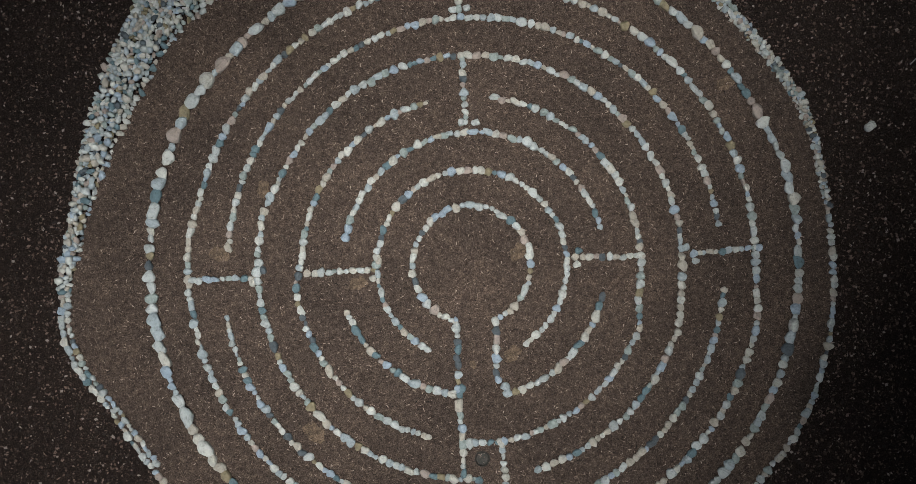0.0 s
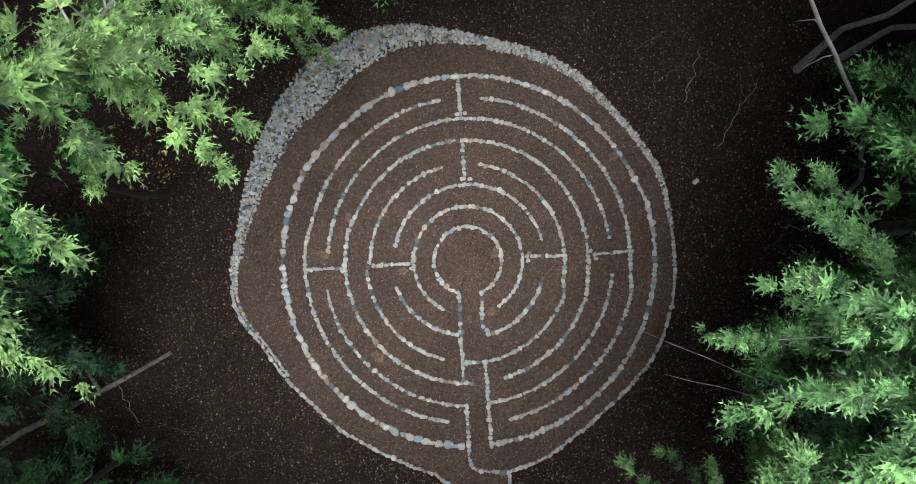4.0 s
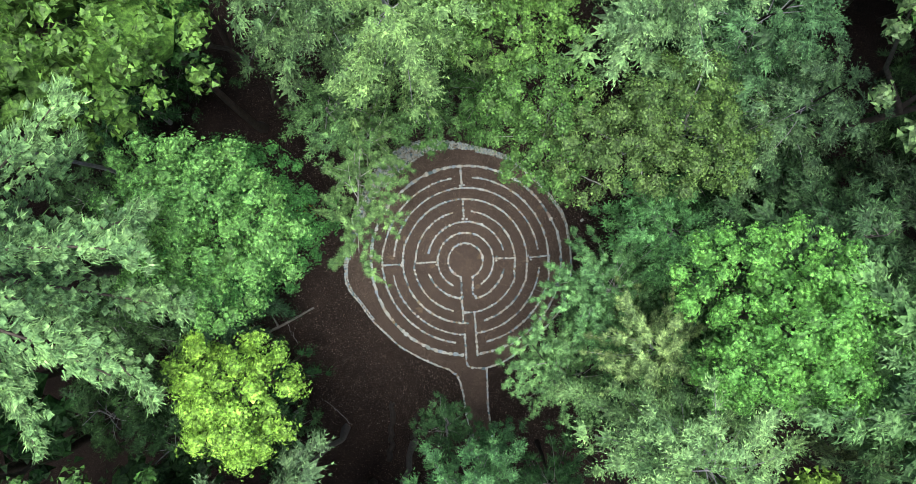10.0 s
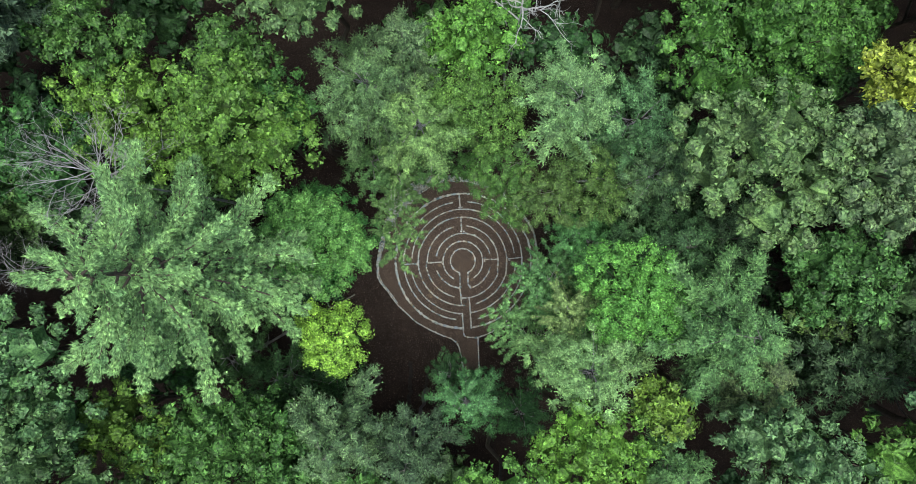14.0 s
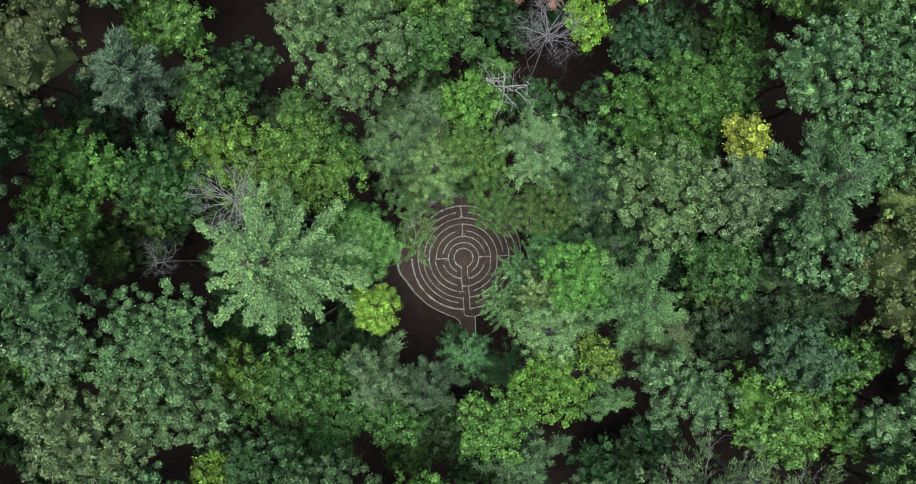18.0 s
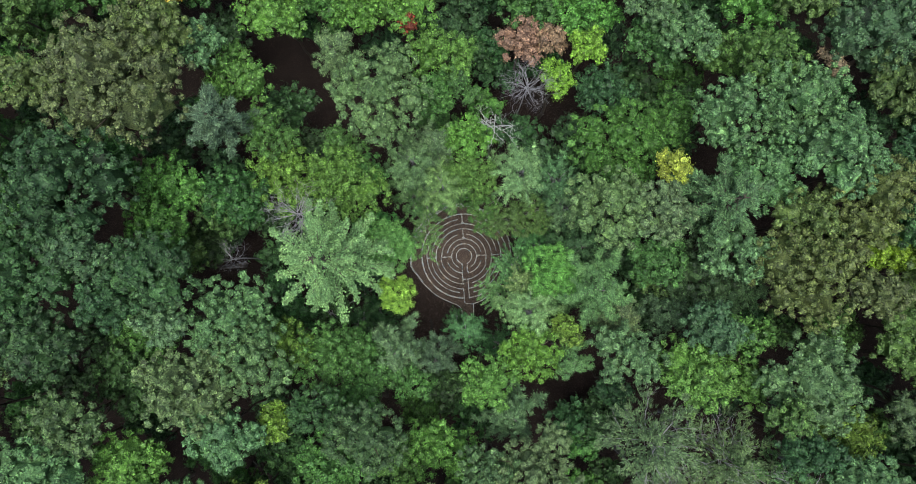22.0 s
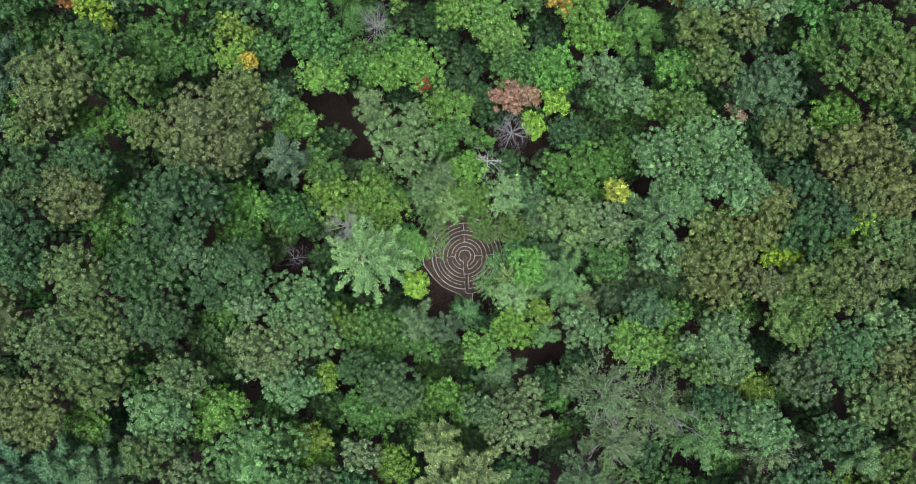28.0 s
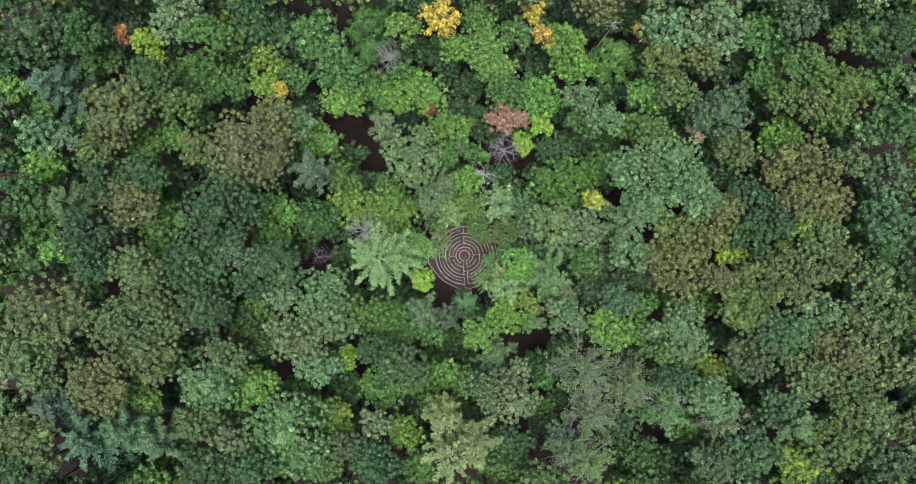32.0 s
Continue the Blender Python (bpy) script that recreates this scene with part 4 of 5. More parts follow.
pine(-12.5, -0.3, 33.0, 5.7, (0.118, 0.178, 0.081), 64, 240, 0.21, True)
near_hemlock(14.0, 3.4, 12.0, 2.93, DUSK, (1.0, 0.3), 7.0, 50)
near_hemlock(13.2, 6.8, 13.0, 2.93, DARK, (1.0, 0.5), 7.0, 50)
near_hemlock(-15.6, -2.6, 11.0, 2.81, DARK, (-0.8, 0.0), 6.0, 45)
near_hemlock(-15.4, -6.6, 12.0, 2.81, DARK, (-0.8, -0.4), 6.0, 45)
near_hemlock(-12.0, -7.8, 13.0, 2.4, DARK, (-0.4, 0.2), 6.0, 45)
near_hemlock(-9.0, -8.2, 10.0, 2.20, DARK, (-0.6, -0.6), 6.0, 40)
near_hemlock(10.4, -5.2, 13.0, 2.68, DUSK, (0.6, -0.4), 7.0, 50)
dead_tree(-15.2, 3.8, 29.0, 3.2, GREY)
near_hemlock(9.6, 7.8, 20.0, 3.17, (0.062, 0.112, 0.052), (0.8, 1.0), 8.0, 55)
near_hemlock(10.3, 4.9, 20.0, 2.6, (0.070, 0.125, 0.056), (1.4, 0.6), 7.0, 50)
maple(-10.2, 8.7, 20.0, 2.4, MID)
maple(-12.4, 11.6, 20.0, 2.4, MID)
hemlock(15.9, 1.4, 17.0, 2.8, DUSK)
hemlock(17.9, 6.1, 16.0, 2.6, DARK)
near_hemlock(3.8, -10.1, 12.0, 2.2, DARK, (0.3, -0.5), 6.0, 45)
near_hemlock(-17.0, 7.8, 9.0, 2.8, DARK, (-0.4, 0.2), 6.0, 45)
near_hemlock(-17.9, 2.7, 9.0, 2.8, DARK, (-0.4, 0.2), 6.0, 45)
near_hemlock(-17.6, -3.2, 9.0, 2.6, DARK, (-0.4, 0.2), 6.0, 45)
near_hemlock(-14.2, 10.0, 8.0, 1.6, DARK, (-0.4, 0.2), 6.0, 45)
near_hemlock(11.5, 2.7, 9.0, 2.4, DARK, (-0.4, 0.2), 6.0, 45)
near_hemlock(15.4, 3.3, 10.0, 2.6, DARK, (-0.4, 0.2), 6.0, 45)
near_hemlock(8.1, -7.6, 9.0, 2.4, DARK, (-0.4, 0.2), 6.0, 45)
maple(-11.5, -9.6, 19.0, 2.7, MID)
hemlock(21.7, -5.9, 20.0, 3.2, DUSK)
maple(-18.3, -8.4, 21.5, 3.2, LIME)
maple(-25.8, 5.3, 18.5, 3.2, MOSS)
hemlock(16.3, -7.6, 18.0, 2.6, GREY_GREEN)
maple(20.3, -1.9, 18.5, 2.2, MOSS)
maple(-37.4, 11.5, 19.5, 3.4, MID)
maple(-30.6, 0.6, 18.5, 3.2, MOSS)
maple(22.0, 14.8, 19.0, 3.0, MID)
hemlock(29.4, -3.2, 19.0, 3.0, DUSK)
maple(-11.4, -15.1, 19.0, 3.0, MID)
maple(-10.2, 30.0, 18.5, 3.0, MID)
maple(-15.0, 28.5, 18.5, 3.0, MID)
maple(-28.3, 29.3, 19.5, 3.0, MID)
maple(-44.5, 24.0, 19.5, 3.0, MID)
maple(38.9, -7.5, 18.5, 3.0, MID)
maple(71.1, -14.1, 18.5, 3.0, MID)
maple(36.5, -27.9, 18.5, 3.0, MID)
maple(28.9, -33.6, 18.5, 3.0, MID)
maple(-38.9, 39.9, 19.5, 3.0, MID)
maple(-71.2, 25.3, 18.5, 3.0, MID)
maple(-64.3, 22.3, 18.5, 3.0, MID)
maple(-9.0, -12.0, 19.0, 2.4, MID)
hemlock(15.6, -6.2, 21.0, 2.8, GREY_GREEN)
hemlock(12.2, 0.8, 19.0, 2.6, DUSK)
dead_tree(3.0, 13.0, 22.5, 2.9, WHITE)
maple(0.3, 12.4, 20.0, 2.7, BRIGHT)
hemlock(-3.1, 11.4, 21.0, 2.5, GREY_GREEN)
hemlock(13.0, -3.3, 25.0, 3.5, GREY_GREEN)
maple(6.5, -9.8, 22.0, 3.1, LIME)
maple(10.5, -7.2, 21.0, 1.9, LIME)
hemlock(10.9, -10.7, 21.0, 2.1, GREY_GREEN)
oak(15.8, -9.2, 25.0, 3.6, GREY_GREEN)
hemlock(-7.0, -9.8, 21.0, 3.1, GREY_GREEN)
hemlock(-3.0, -10.6, 20.0, 2.4, DUSK)
maple(-5.4, -13.0, 19.0, 2.4, MID)

for pts in ([(6.2, -3.0, 8.2), (4.4, -1.85, 9.4), (2.5, -1.1, 9.2)], [(6.4, -2.7, 8.0), (4.5, -2.15, 9.2), (3.0, -1.85, 9.0)]):
    line = along(np.array(pts) - np.array([4.2, -1.0, 0]), np.linspace(0, 1, 8)) + np.random.default_rng(3).normal(0, 0.025, (8, 3))
    child("dead_limb", tube_mesh("dead_limb", [(line, np.linspace(0.009, 0.003, 8))], BARK_DEAD, 5), side_hemlock, "thin bare grey dead limb")
line = along(np.array([(11.3, 1.9, -0.1), (10.5, 2.2, 2.0), (8.6, 3.0, 5.2), (5.9, 3.5, 8.8), (3.2, 3.95, 12.3)]), np.linspace(0, 1, 16)) + np.random.default_rng(5).normal(0, 0.035, (16, 3))
snag = new("birch_snag", tube_mesh("birch_snag", [(line, np.linspace(0.075, 0.022, 16))], BARK_PALE, 8))
tagged(snag, "slender pale leaning birch snag with bare twigs", "tree", "trees of the forest")
for i in (9, 11, 12, 14, 15):
    tip = line[i] + np.array([-0.35, 0.14 * (-1) ** i, -0.1]) * (1 + 0.2 * (i % 3))
    child("limb", tube_mesh("limb", [(np.stack([line[i], (line[i] + tip) / 2 + 0.06, tip]), [0.016, 0.011, 0.004])], BARK_DEAD, 5), snag)

# ---------------------------------------------------------------- the forest round about
oak(-66.3, 34.3, 29.3, 5.0, DARK)
oak(-59.0, 34.7, 28.2, 4.1, DARK)
maple(-59.7, 36.5, 21.6, 1.8, RUST)
maple(-54.9, 35.8, 22.2, 1.8, RUST)
maple(-50.9, 34.2, 23.4, 2.7, YELLOW_GREEN)
maple(-49.6, 31.4, 22.0, 2.0, YELLOW_GREEN)
maple(-59.8, 32.6, 21.3, 3.4, MID)
pine(-64.8, 26.4, 27.3, 4.3, BLUE)
maple(-73.2, 26.9, 21.9, 2.5, BRIGHT)
oak(-52.1, 23.1, 31.7, 5.1, OLIVE)
oak(-48.0, 26.7, 29.6, 4.1, DARK)
oak(-45.1, 35.7, 27.6, 3.3, GREY_GREEN)
oak(-39.5, 34.2, 28.0, 3.5, MID)
maple(-37.7, 35.1, 22.7, 2.5, BRIGHT)
maple(-33.6, 36.9, 21.5, 5.9, DARK)
maple(-33.0, 32.3, 20.3, 3.6, LIME)
maple(-43.5, 29.1, 22.5, 4.7, MID)
maple(-38.1, 28.6, 20.6, 3.2, MID)
maple(-29.7, 27.1, 21.1, 1.6, GOLD)
maple(-32.3, 28.1, 20.9, 2.8, LIME)
oak(-43.7, 23.3, 28.4, 3.7, MOSS)
oak(-64.5, 18.4, 29.6, 3.8, GREY_GREEN)
maple(-69.0, 15.1, 22.0, 3.9, BRIGHT)
oak(-54.9, 19.0, 28.8, 4.1, OLIVE)
oak(-60.5, 17.7, 28.4, 2.4, GREY_GREEN)
oak(-56.1, 15.8, 29.0, 2.7, MOSS)
maple(-48.3, 19.7, 20.0, 3.0, BRIGHT)
maple(-53.1, 18.4, 21.9, 3.9, BRIGHT)
oak(-40.8, 16.6, 27.8, 3.3, OLIVE)
oak(-55.4, 12.5, 29.4, 4.4, DARK)
oak(-49.5, 12.9, 28.2, 4.1, DARK)
oak(-32.4, 16.7, 31.5, 6.7, OLIVE)
oak(-28.9, 21.0, 29.1, 3.8, OLIVE)
oak(-26.1, 20.6, 25.5, 2.8, GREY_GREEN)
maple(-23.7, 19.0, 20.9, 3.6, BRIGHT)
oak(-67.2, 9.3, 28.8, 3.8, DARK)
pine(-62.5, 8.1, 27.0, 3.3, GREY_GREEN)
maple(-71.2, 4.5, 21.5, 4.9, MID)
oak(-57.6, 3.6, 29.9, 4.5, DARK)
oak(-51.2, 8.4, 28.7, 4.6, OLIVE)
oak(-36.4, 6.4, 32.0, 6.0, DARK)
maple(-48.6, 5.2, 22.9, 4.1, MID)
maple(-31.0, 7.7, 20.1, 3.6, BRIGHT)
maple(-31.3, 3.2, 22.1, 3.5, MID)
pine(-23.7, 13.0, 27.0, 3.3, BLUE)
maple(-23.9, 6.3, 20.0, 3.8, DARK)
maple(-19.8, 12.8, 21.5, 2.9, MID)
maple(-18.3, 8.6, 20.4, 4.2, LIME)
maple(-11.9, 7.7, 23.0, 4.2, BRIGHT)
maple(-24.0, 36.2, 22.2, 4.5, MID)
maple(-20.5, 30.4, 23.3, 4.4, MID)
maple(-20.0, 25.7, 20.8, 3.6, BRIGHT)
hemlock(-16.1, 38.2, 21.7, 4.5, MID)
dead_tree(-12.4, 32.3, 21.0, 3.6, GREY)
maple(-14.7, 26.6, 21.0, 2.6, MID)
maple(-11.5, 25.7, 20.6, 2.8, BRIGHT)
maple(-6.6, 26.4, 23.3, 3.7, BRIGHT)
maple(-9.9, 37.1, 22.1, 3.1, BRIGHT)
maple(-3.7, 37.9, 24.9, 3.2, GOLD)
maple(-1.5, 34.1, 22.0, 2.7, BRIGHT)
maple(-5.7, 23.5, 21.0, 1.0, (0.12, 0.035, 0.022))
hemlock(-13.2, 20.7, 21.8, 2.5, GREY_GREEN)
oak(-8.1, 15.7, 26.9, 5.0, GREY_GREEN)
maple(-2.4, 20.7, 21.8, 3.5, BRIGHT)
maple(-3.5, 16.2, 22.6, 2.7, MID)
maple(-0.6, 17.6, 20.7, 2.2, MID)
maple(2.3, 39.1, 21.8, 3.1, MID)
maple(3.2, 34.3, 22.1, 3.9, BRIGHT)
maple(5.0, 30.4, 22.4, 3.5, BRIGHT)
maple(8.4, 36.4, 21.3, 3.1, MID)
maple(11.4, 39.2, 21.9, 2.2, GOLD)
maple(13.0, 35.4, 22.1, 2.0, GOLD)
maple(6.9, 26.6, 22.0, 3.5, MID)
maple(12.6, 26.2, 21.3, 3.9, BRIGHT)
maple(16.2, 35.0, 22.7, 3.5, BRIGHT)
maple(17.9, 31.6, 20.7, 3.6, BRIGHT)
maple(6.0, 22.2, 21.2, 2.6, BROWN)
maple(9.1, 22.2, 20.6, 1.8, BROWN)
maple(12.4, 20.9, 22.9, 2.1, YELLOW_GREEN)
maple(9.7, 18.1, 21.6, 2.0, YELLOW_GREEN)
dead_tree(6.2, 16.6, 24.0, 3.2, GREY)
oak(18.1, 25.1, 24.9, 3.0, GREY_GREEN)
maple(19.5, 21.8, 22.0, 3.1, MID)
oak(22.1, 21.4, 25.0, 3.0, GREY_GREEN)
maple(27.1, 20.9, 20.4, 3.0, BRIGHT)
dead_tree(23.6, 36.9, 22.6, 1.7, WHITE)
hemlock(25.2, 32.8, 19.9, 3.8, BRIGHT)
maple(29.3, 36.6, 20.5, 1.8, GOLD)
maple(29.8, 26.3, 21.9, 3.5, BRIGHT)
oak(31.7, 35.4, 26.5, 4.3, GREY_GREEN)
oak(39.3, 35.5, 27.5, 5.1, GREY_GREEN)
oak(30.4, 29.8, 27.4, 3.3, MOSS)
oak(37.4, 31.2, 25.5, 3.0, OLIVE)
oak(33.4, 25.9, 25.1, 3.4, MOSS)
oak(40.2, 22.5, 26.0, 5.3, DUSK)
maple(36.9, 19.7, 21.4, 1.5, BROWN)
oak(29.5, 19.2, 25.9, 3.4, MOSS)
maple(48.6, 35.8, 22.7, 4.5, MID)
oak(52.3, 37.3, 26.2, 3.9, DUSK)
maple(49.2, 28.8, 21.2, 3.2, MID)
oak(53.6, 30.1, 26.2, 4.2, MOSS)
oak(59.8, 33.8, 25.6, 3.2, MOSS)
oak(65.8, 33.7, 27.3, 4.6, DARK)
oak(57.6, 25.2, 27.6, 5.6, MOSS)
oak(49.6, 24.5, 26.0, 3.0, MOSS)
oak(53.2, 23.3, 27.5, 2.8, MOSS)
maple(67.9, 28.3, 22.7, 4.1, MID)
maple(51.8, 19.9, 20.4, 3.6, BRIGHT)
maple(55.8, 22.5, 22.8, 2.5, BRIGHT)
maple(60.1, 21.4, 21.6, 2.6, BRIGHT)
oak(62.8, 19.4, 24.7, 2.5, GREY_GREEN)
oak(65.5, 20.3, 27.5, 3.9, DARK)
maple(14.7, 17.3, 19.6, 3.2, DARK)
maple(16.2, 11.9, 22.4, 5.3, MID)
maple(19.9, 8.6, 25.0, 1.8, (0.165, 0.172, 0.032))
oak(14.1, 5.1, 27.1, 4.5, GREY_GREEN)
oak(18.5, 4.3, 27.0, 3.2, GREY_GREEN)
oak(26.2, 13.9, 26.6, 4.3, GREY_GREEN)
oak(32.0, 14.6, 27.7, 4.8, GREY_GREEN)
oak(35.1, 9.9, 28.9, 4.6, GREY_GREEN)
oak(29.8, 8.8, 26.1, 4.7, GREY_GREEN)
pine(24.8, 5.1, 28.2, 5.1, GREY_GREEN)
maple(41.9, 13.9, 19.3, 3.2, DARK)
oak(42.7, 16.7, 25.4, 3.6, MOSS)
oak(44.4, 9.4, 25.4, 3.6, DARK)
oak(47.9, 5.7, 26.3, 3.6, DARK)
oak(51.3, 13.6, 28.4, 5.7, BRONZE)
oak(55.9, 8.7, 26.4, 4.3, BRONZE)
oak(50.8, 8.4, 26.4, 3.6, BRONZE)
oak(59.1, 14.7, 26.6, 3.0, OLIVE)
dead_tree(63.4, 17.2, 22.3, 2.1, GREY)
dead_tree(65.8, 19.0, 22.8, 1.2, WHITE)
oak(65.1, 12.9, 27.3, 4.3, DUSK)
oak(65.2, 5.6, 27.6, 4.6, DUSK)
maple(53.3, 4.6, 23.7, 2.1, YELLOW_GREEN)
oak(38.2, 5.6, 27.9, 4.8, BRONZE)
oak(33.1, 3.0, 26.9, 4.1, BRONZE)
oak(44.4, 3.0, 27.3, 3.9, DARK)
oak(55.7, 3.0, 25.8, 4.0, OLIVE)
maple(-70.7, 0.6, 22.2, 4.5, MID)
maple(-65.7, 0.8, 22.3, 3.1, BRIGHT)
oak(-55.8, -0.3, 30.0, 4.2, DARK)
oak(-48.7, -1.6, 31.1, 4.5, OLIVE)
oak(-40.9, -1.4, 30.4, 5.4, DARK)
maple(-49.9, 1.5, 19.9, 2.6, BRIGHT)
oak(-34.0, 0.5, 30.5, 3.2, DUSK)
oak(-28.8, -1.2, 30.5, 4.3, DARK)
dead_tree(-23.6, -0.4, 21.0, 2.0, GREY)
oak(-32.5, -4.4, 29.5, 2.7, DARK)
oak(-63.2, -8.0, 31.1, 6.2, OLIVE)
oak(-66.9, -14.7, 28.8, 5.5, OLIVE)
oak(-50.7, -10.5, 31.1, 6.8, OLIVE)
oak(-46.4, -9.0, 29.2, 4.5, OLIVE)
oak(-54.7, -19.4, 31.6, 5.0, OLIVE)
oak(-47.9, -15.3, 29.0, 4.6, OLIVE)
oak(-39.5, -7.4, 29.5, 4.5, DARK)
oak(-36.5, -15.1, 28.9, 3.8, OLIVE)
oak(-39.0, -19.5, 29.4, 4.5, GREY_GREEN)
oak(-64.6, -18.8, 28.2, 3.7, OLIVE)
maple(-52.2, -22.9, 22.1, 3.5, BRIGHT)
pine(-62.7, -22.9, 29.0, 4.2, BLUE)
oak(-65.9, -26.3, 30.0, 4.2, MOSS)
pine(-58.9, -28.8, 27.2, 5.6, BLUE)
pine(-52.8, -27.1, 27.0, 4.7, BLUE)
pine(-46.7, -28.5, 28.1, 3.9, GREY_GREEN)
oak(-63.6, -30.4, 27.8, 3.0, MOSS)
oak(-66.7, -32.7, 28.6, 3.8, DARK)
maple(-47.6, -28.7, 20.2, 3.4, LIME)
oak(-39.7, -24.4, 30.6, 3.4, MOSS)
oak(-39.0, -31.3, 30.2, 4.1, DARK)
oak(-35.5, -28.5, 28.0, 3.5, GREY_GREEN)
maple(-33.7, -20.8, 23.0, 4.1, BRIGHT)
maple(-34.3, -12.7, 21.4, 4.1, DARK)
maple(-33.4, -8.2, 19.7, 3.6, MID)
oak(-28.1, -5.8, 27.9, 2.9, GREY_GREEN)
oak(-22.3, -6.1, 27.0, 4.8, GREY_GREEN)
oak(-26.0, -11.9, 27.9, 4.8, GREY_GREEN)
oak(-19.9, -9.4, 26.7, 4.1, GREY_GREEN)
oak(-22.8, -16.5, 26.4, 3.9, GREY_GREEN)
oak(-27.4, -27.3, 29.0, 6.9, GREY_GREEN)
oak(-31.0, -31.8, 30.9, 3.9, DARK)
maple(-22.8, -32.3, 24.2, 4.0, MID)
maple(-21.4, -24.9, 21.0, 3.0, LIME)
maple(-20.8, -28.7, 20.7, 3.0, LIME)
maple(-18.3, -16.1, 23.4, 2.1, LIME)
maple(-14.6, -9.7, 21.3, 4.1, MID)
oak(-14.0, -14.9, 25.4, 3.0, DARK)
oak(-9.4, -16.4, 27.0, 4.3, DUSK)
maple(-13.0, -20.8, 22.7, 4.1, MID)
oak(-13.4, -25.3, 26.7, 2.8, GREY_GREEN)
maple(-9.8, -28.3, 22.0, 3.1, LIME)
oak(-17.6, -30.1, 25.4, 3.4, DUSK)
oak(-13.7, -31.2, 27.4, 4.3, DARK)
maple(-6.8, -33.8, 22.1, 3.5, MID)
pine(-3.5, -23.9, 29.7, 2.7, PALE)
pine(-2.1, -31.0, 28.0, 4.6, PALE)
maple(-2.4, -19.9, 20.7, 3.6, BRIGHT)
maple(-7.1, -20.2, 20.9, 3.6, MID)
maple(2.2, -12.5, 22.8, 2.9, BRIGHT)
hemlock(5.1, -16.5, 20.5, 3.2, GREY_GREEN)
oak(6.8, -21.1, 25.7, 5.3, GREY_GREEN)
oak(2.1, -20.2, 25.4, 3.0, DUSK)
pine(1.4, -28.4, 28.0, 3.7, PALE)
maple(7.1, -30.3, 21.3, 4.1, DARK)
maple(5.9, -34.0, 21.3, 4.1, MID)
maple(23.8, -1.3, 21.1, 4.5, DARK)
maple(19.1, -0.4, 22.3, 3.1, MID)
oak(26.1, 0.5, 25.7, 3.6, GREY_GREEN)
oak(23.8, -6.8, 25.8, 3.0, DUSK)
maple(27.9, -7.9, 23.0, 2.7, MID)
maple(23.3, -11.5, 23.8, 4.0, BRIGHT)
maple(28.0, -12.5, 22.4, 3.1, BRIGHT)
oak(32.8, -1.2, 28.2, 5.5, BRONZE)
oak(38.5, -3.2, 27.0, 3.0, OLIVE)
maple(43.1, 0.4, 22.4, 2.9, YELLOW_GREEN)
oak(46.8, -3.0, 27.5, 5.2, MOSS)
oak(43.8, -7.6, 26.4, 4.7, MOSS)
oak(51.7, -3.2, 26.9, 4.3, OLIVE)
oak(32.9, -11.7, 27.5, 5.2, GREY_GREEN)
oak(29.3, -14.5, 28.0, 2.4, MOSS)
maple(38.6, -18.2, 21.7, 3.5, LIME)
oak(32.0, -18.1, 27.1, 3.0, DARK)
thin_pine(18.0, -18.0, 26.7, 5.4, GREY_GREEN)
thin_pine(25.4, -20.2, 25.3, 5.5, GREY_GREEN)
thin_pine(30.5, -23.5, 26.6, 5.4, GREY_GREEN)
thin_pine(19.7, -25.1, 23.5, 4.8, GREY_GREEN)
thin_pine(16.0, -30.2, 25.6, 4.2, GREY_GREEN)
thin_pine(18.9, -31.8, 26.3, 4.7, GREY_GREEN)
maple(25.4, -28.5, 17.7, 3.7, DARK)
maple(29.9, -33.6, 19.4, 4.6, DARK)
oak(38.0, -21.4, 27.9, 4.2, GREY_GREEN)
thin_pine(39.8, -25.5, 25.3, 4.4, GREY_GREEN)
oak(44.9, -14.7, 26.2, 4.7, DUSK)
oak(49.9, -12.0, 26.9, 4.7, DUSK)
oak(55.4, -9.4, 26.4, 4.3, GREY_GREEN)
oak(57.0, -14.5, 27.9, 4.6, OLIVE)
oak(52.9, -18.0, 27.6, 4.6, OLIVE)
oak(62.1, -11.1, 26.9, 4.7, OLIVE)
oak(66.1, -8.3, 26.0, 3.9, MOSS)
oak(64.5, -16.3, 27.2, 4.6, OLIVE)
oak(59.3, -21.3, 28.4, 4.6, OLIVE)
oak(48.9, -23.4, 26.8, 3.7, DUSK)
pine(49.7, -25.5, 28.6, 2.9, GREY_GREEN)
oak(56.6, -28.5, 27.1, 4.6, MOSS)
oak(63.4, -26.2, 26.0, 4.7, OLIVE)
oak(65.8, -31.5, 26.0, 3.9, DARK)
maple(53.5, -32.5, 22.8, 4.1, LIME)
oak(44.4, -29.5, 27.0, 4.3, DUSK)
oak(38.6, -31.5, 26.1, 4.3, DUSK)
oak(58.0, -0.5, 25.2, 4.0, OLIVE)
maple(69.2, 0.4, 20.3, 4.2, DARK)
oak(62.6, -4.1, 26.3, 3.9, OLIVE)
maple(52.8, 0.9, 21.3, 3.1, BRIGHT)
oak(21.2, 40.7, 26.1, 4.5, OLIVE)
oak(-76.0, 14.2, 25.3, 4.7, DARK)
maple(-79.7, 42.9, 21.5, 4.2, MID)
oak(-51.4, 42.8, 26.9, 3.4, MOSS)
maple(-50.7, -38.1, 22.2, 4.6, MID)
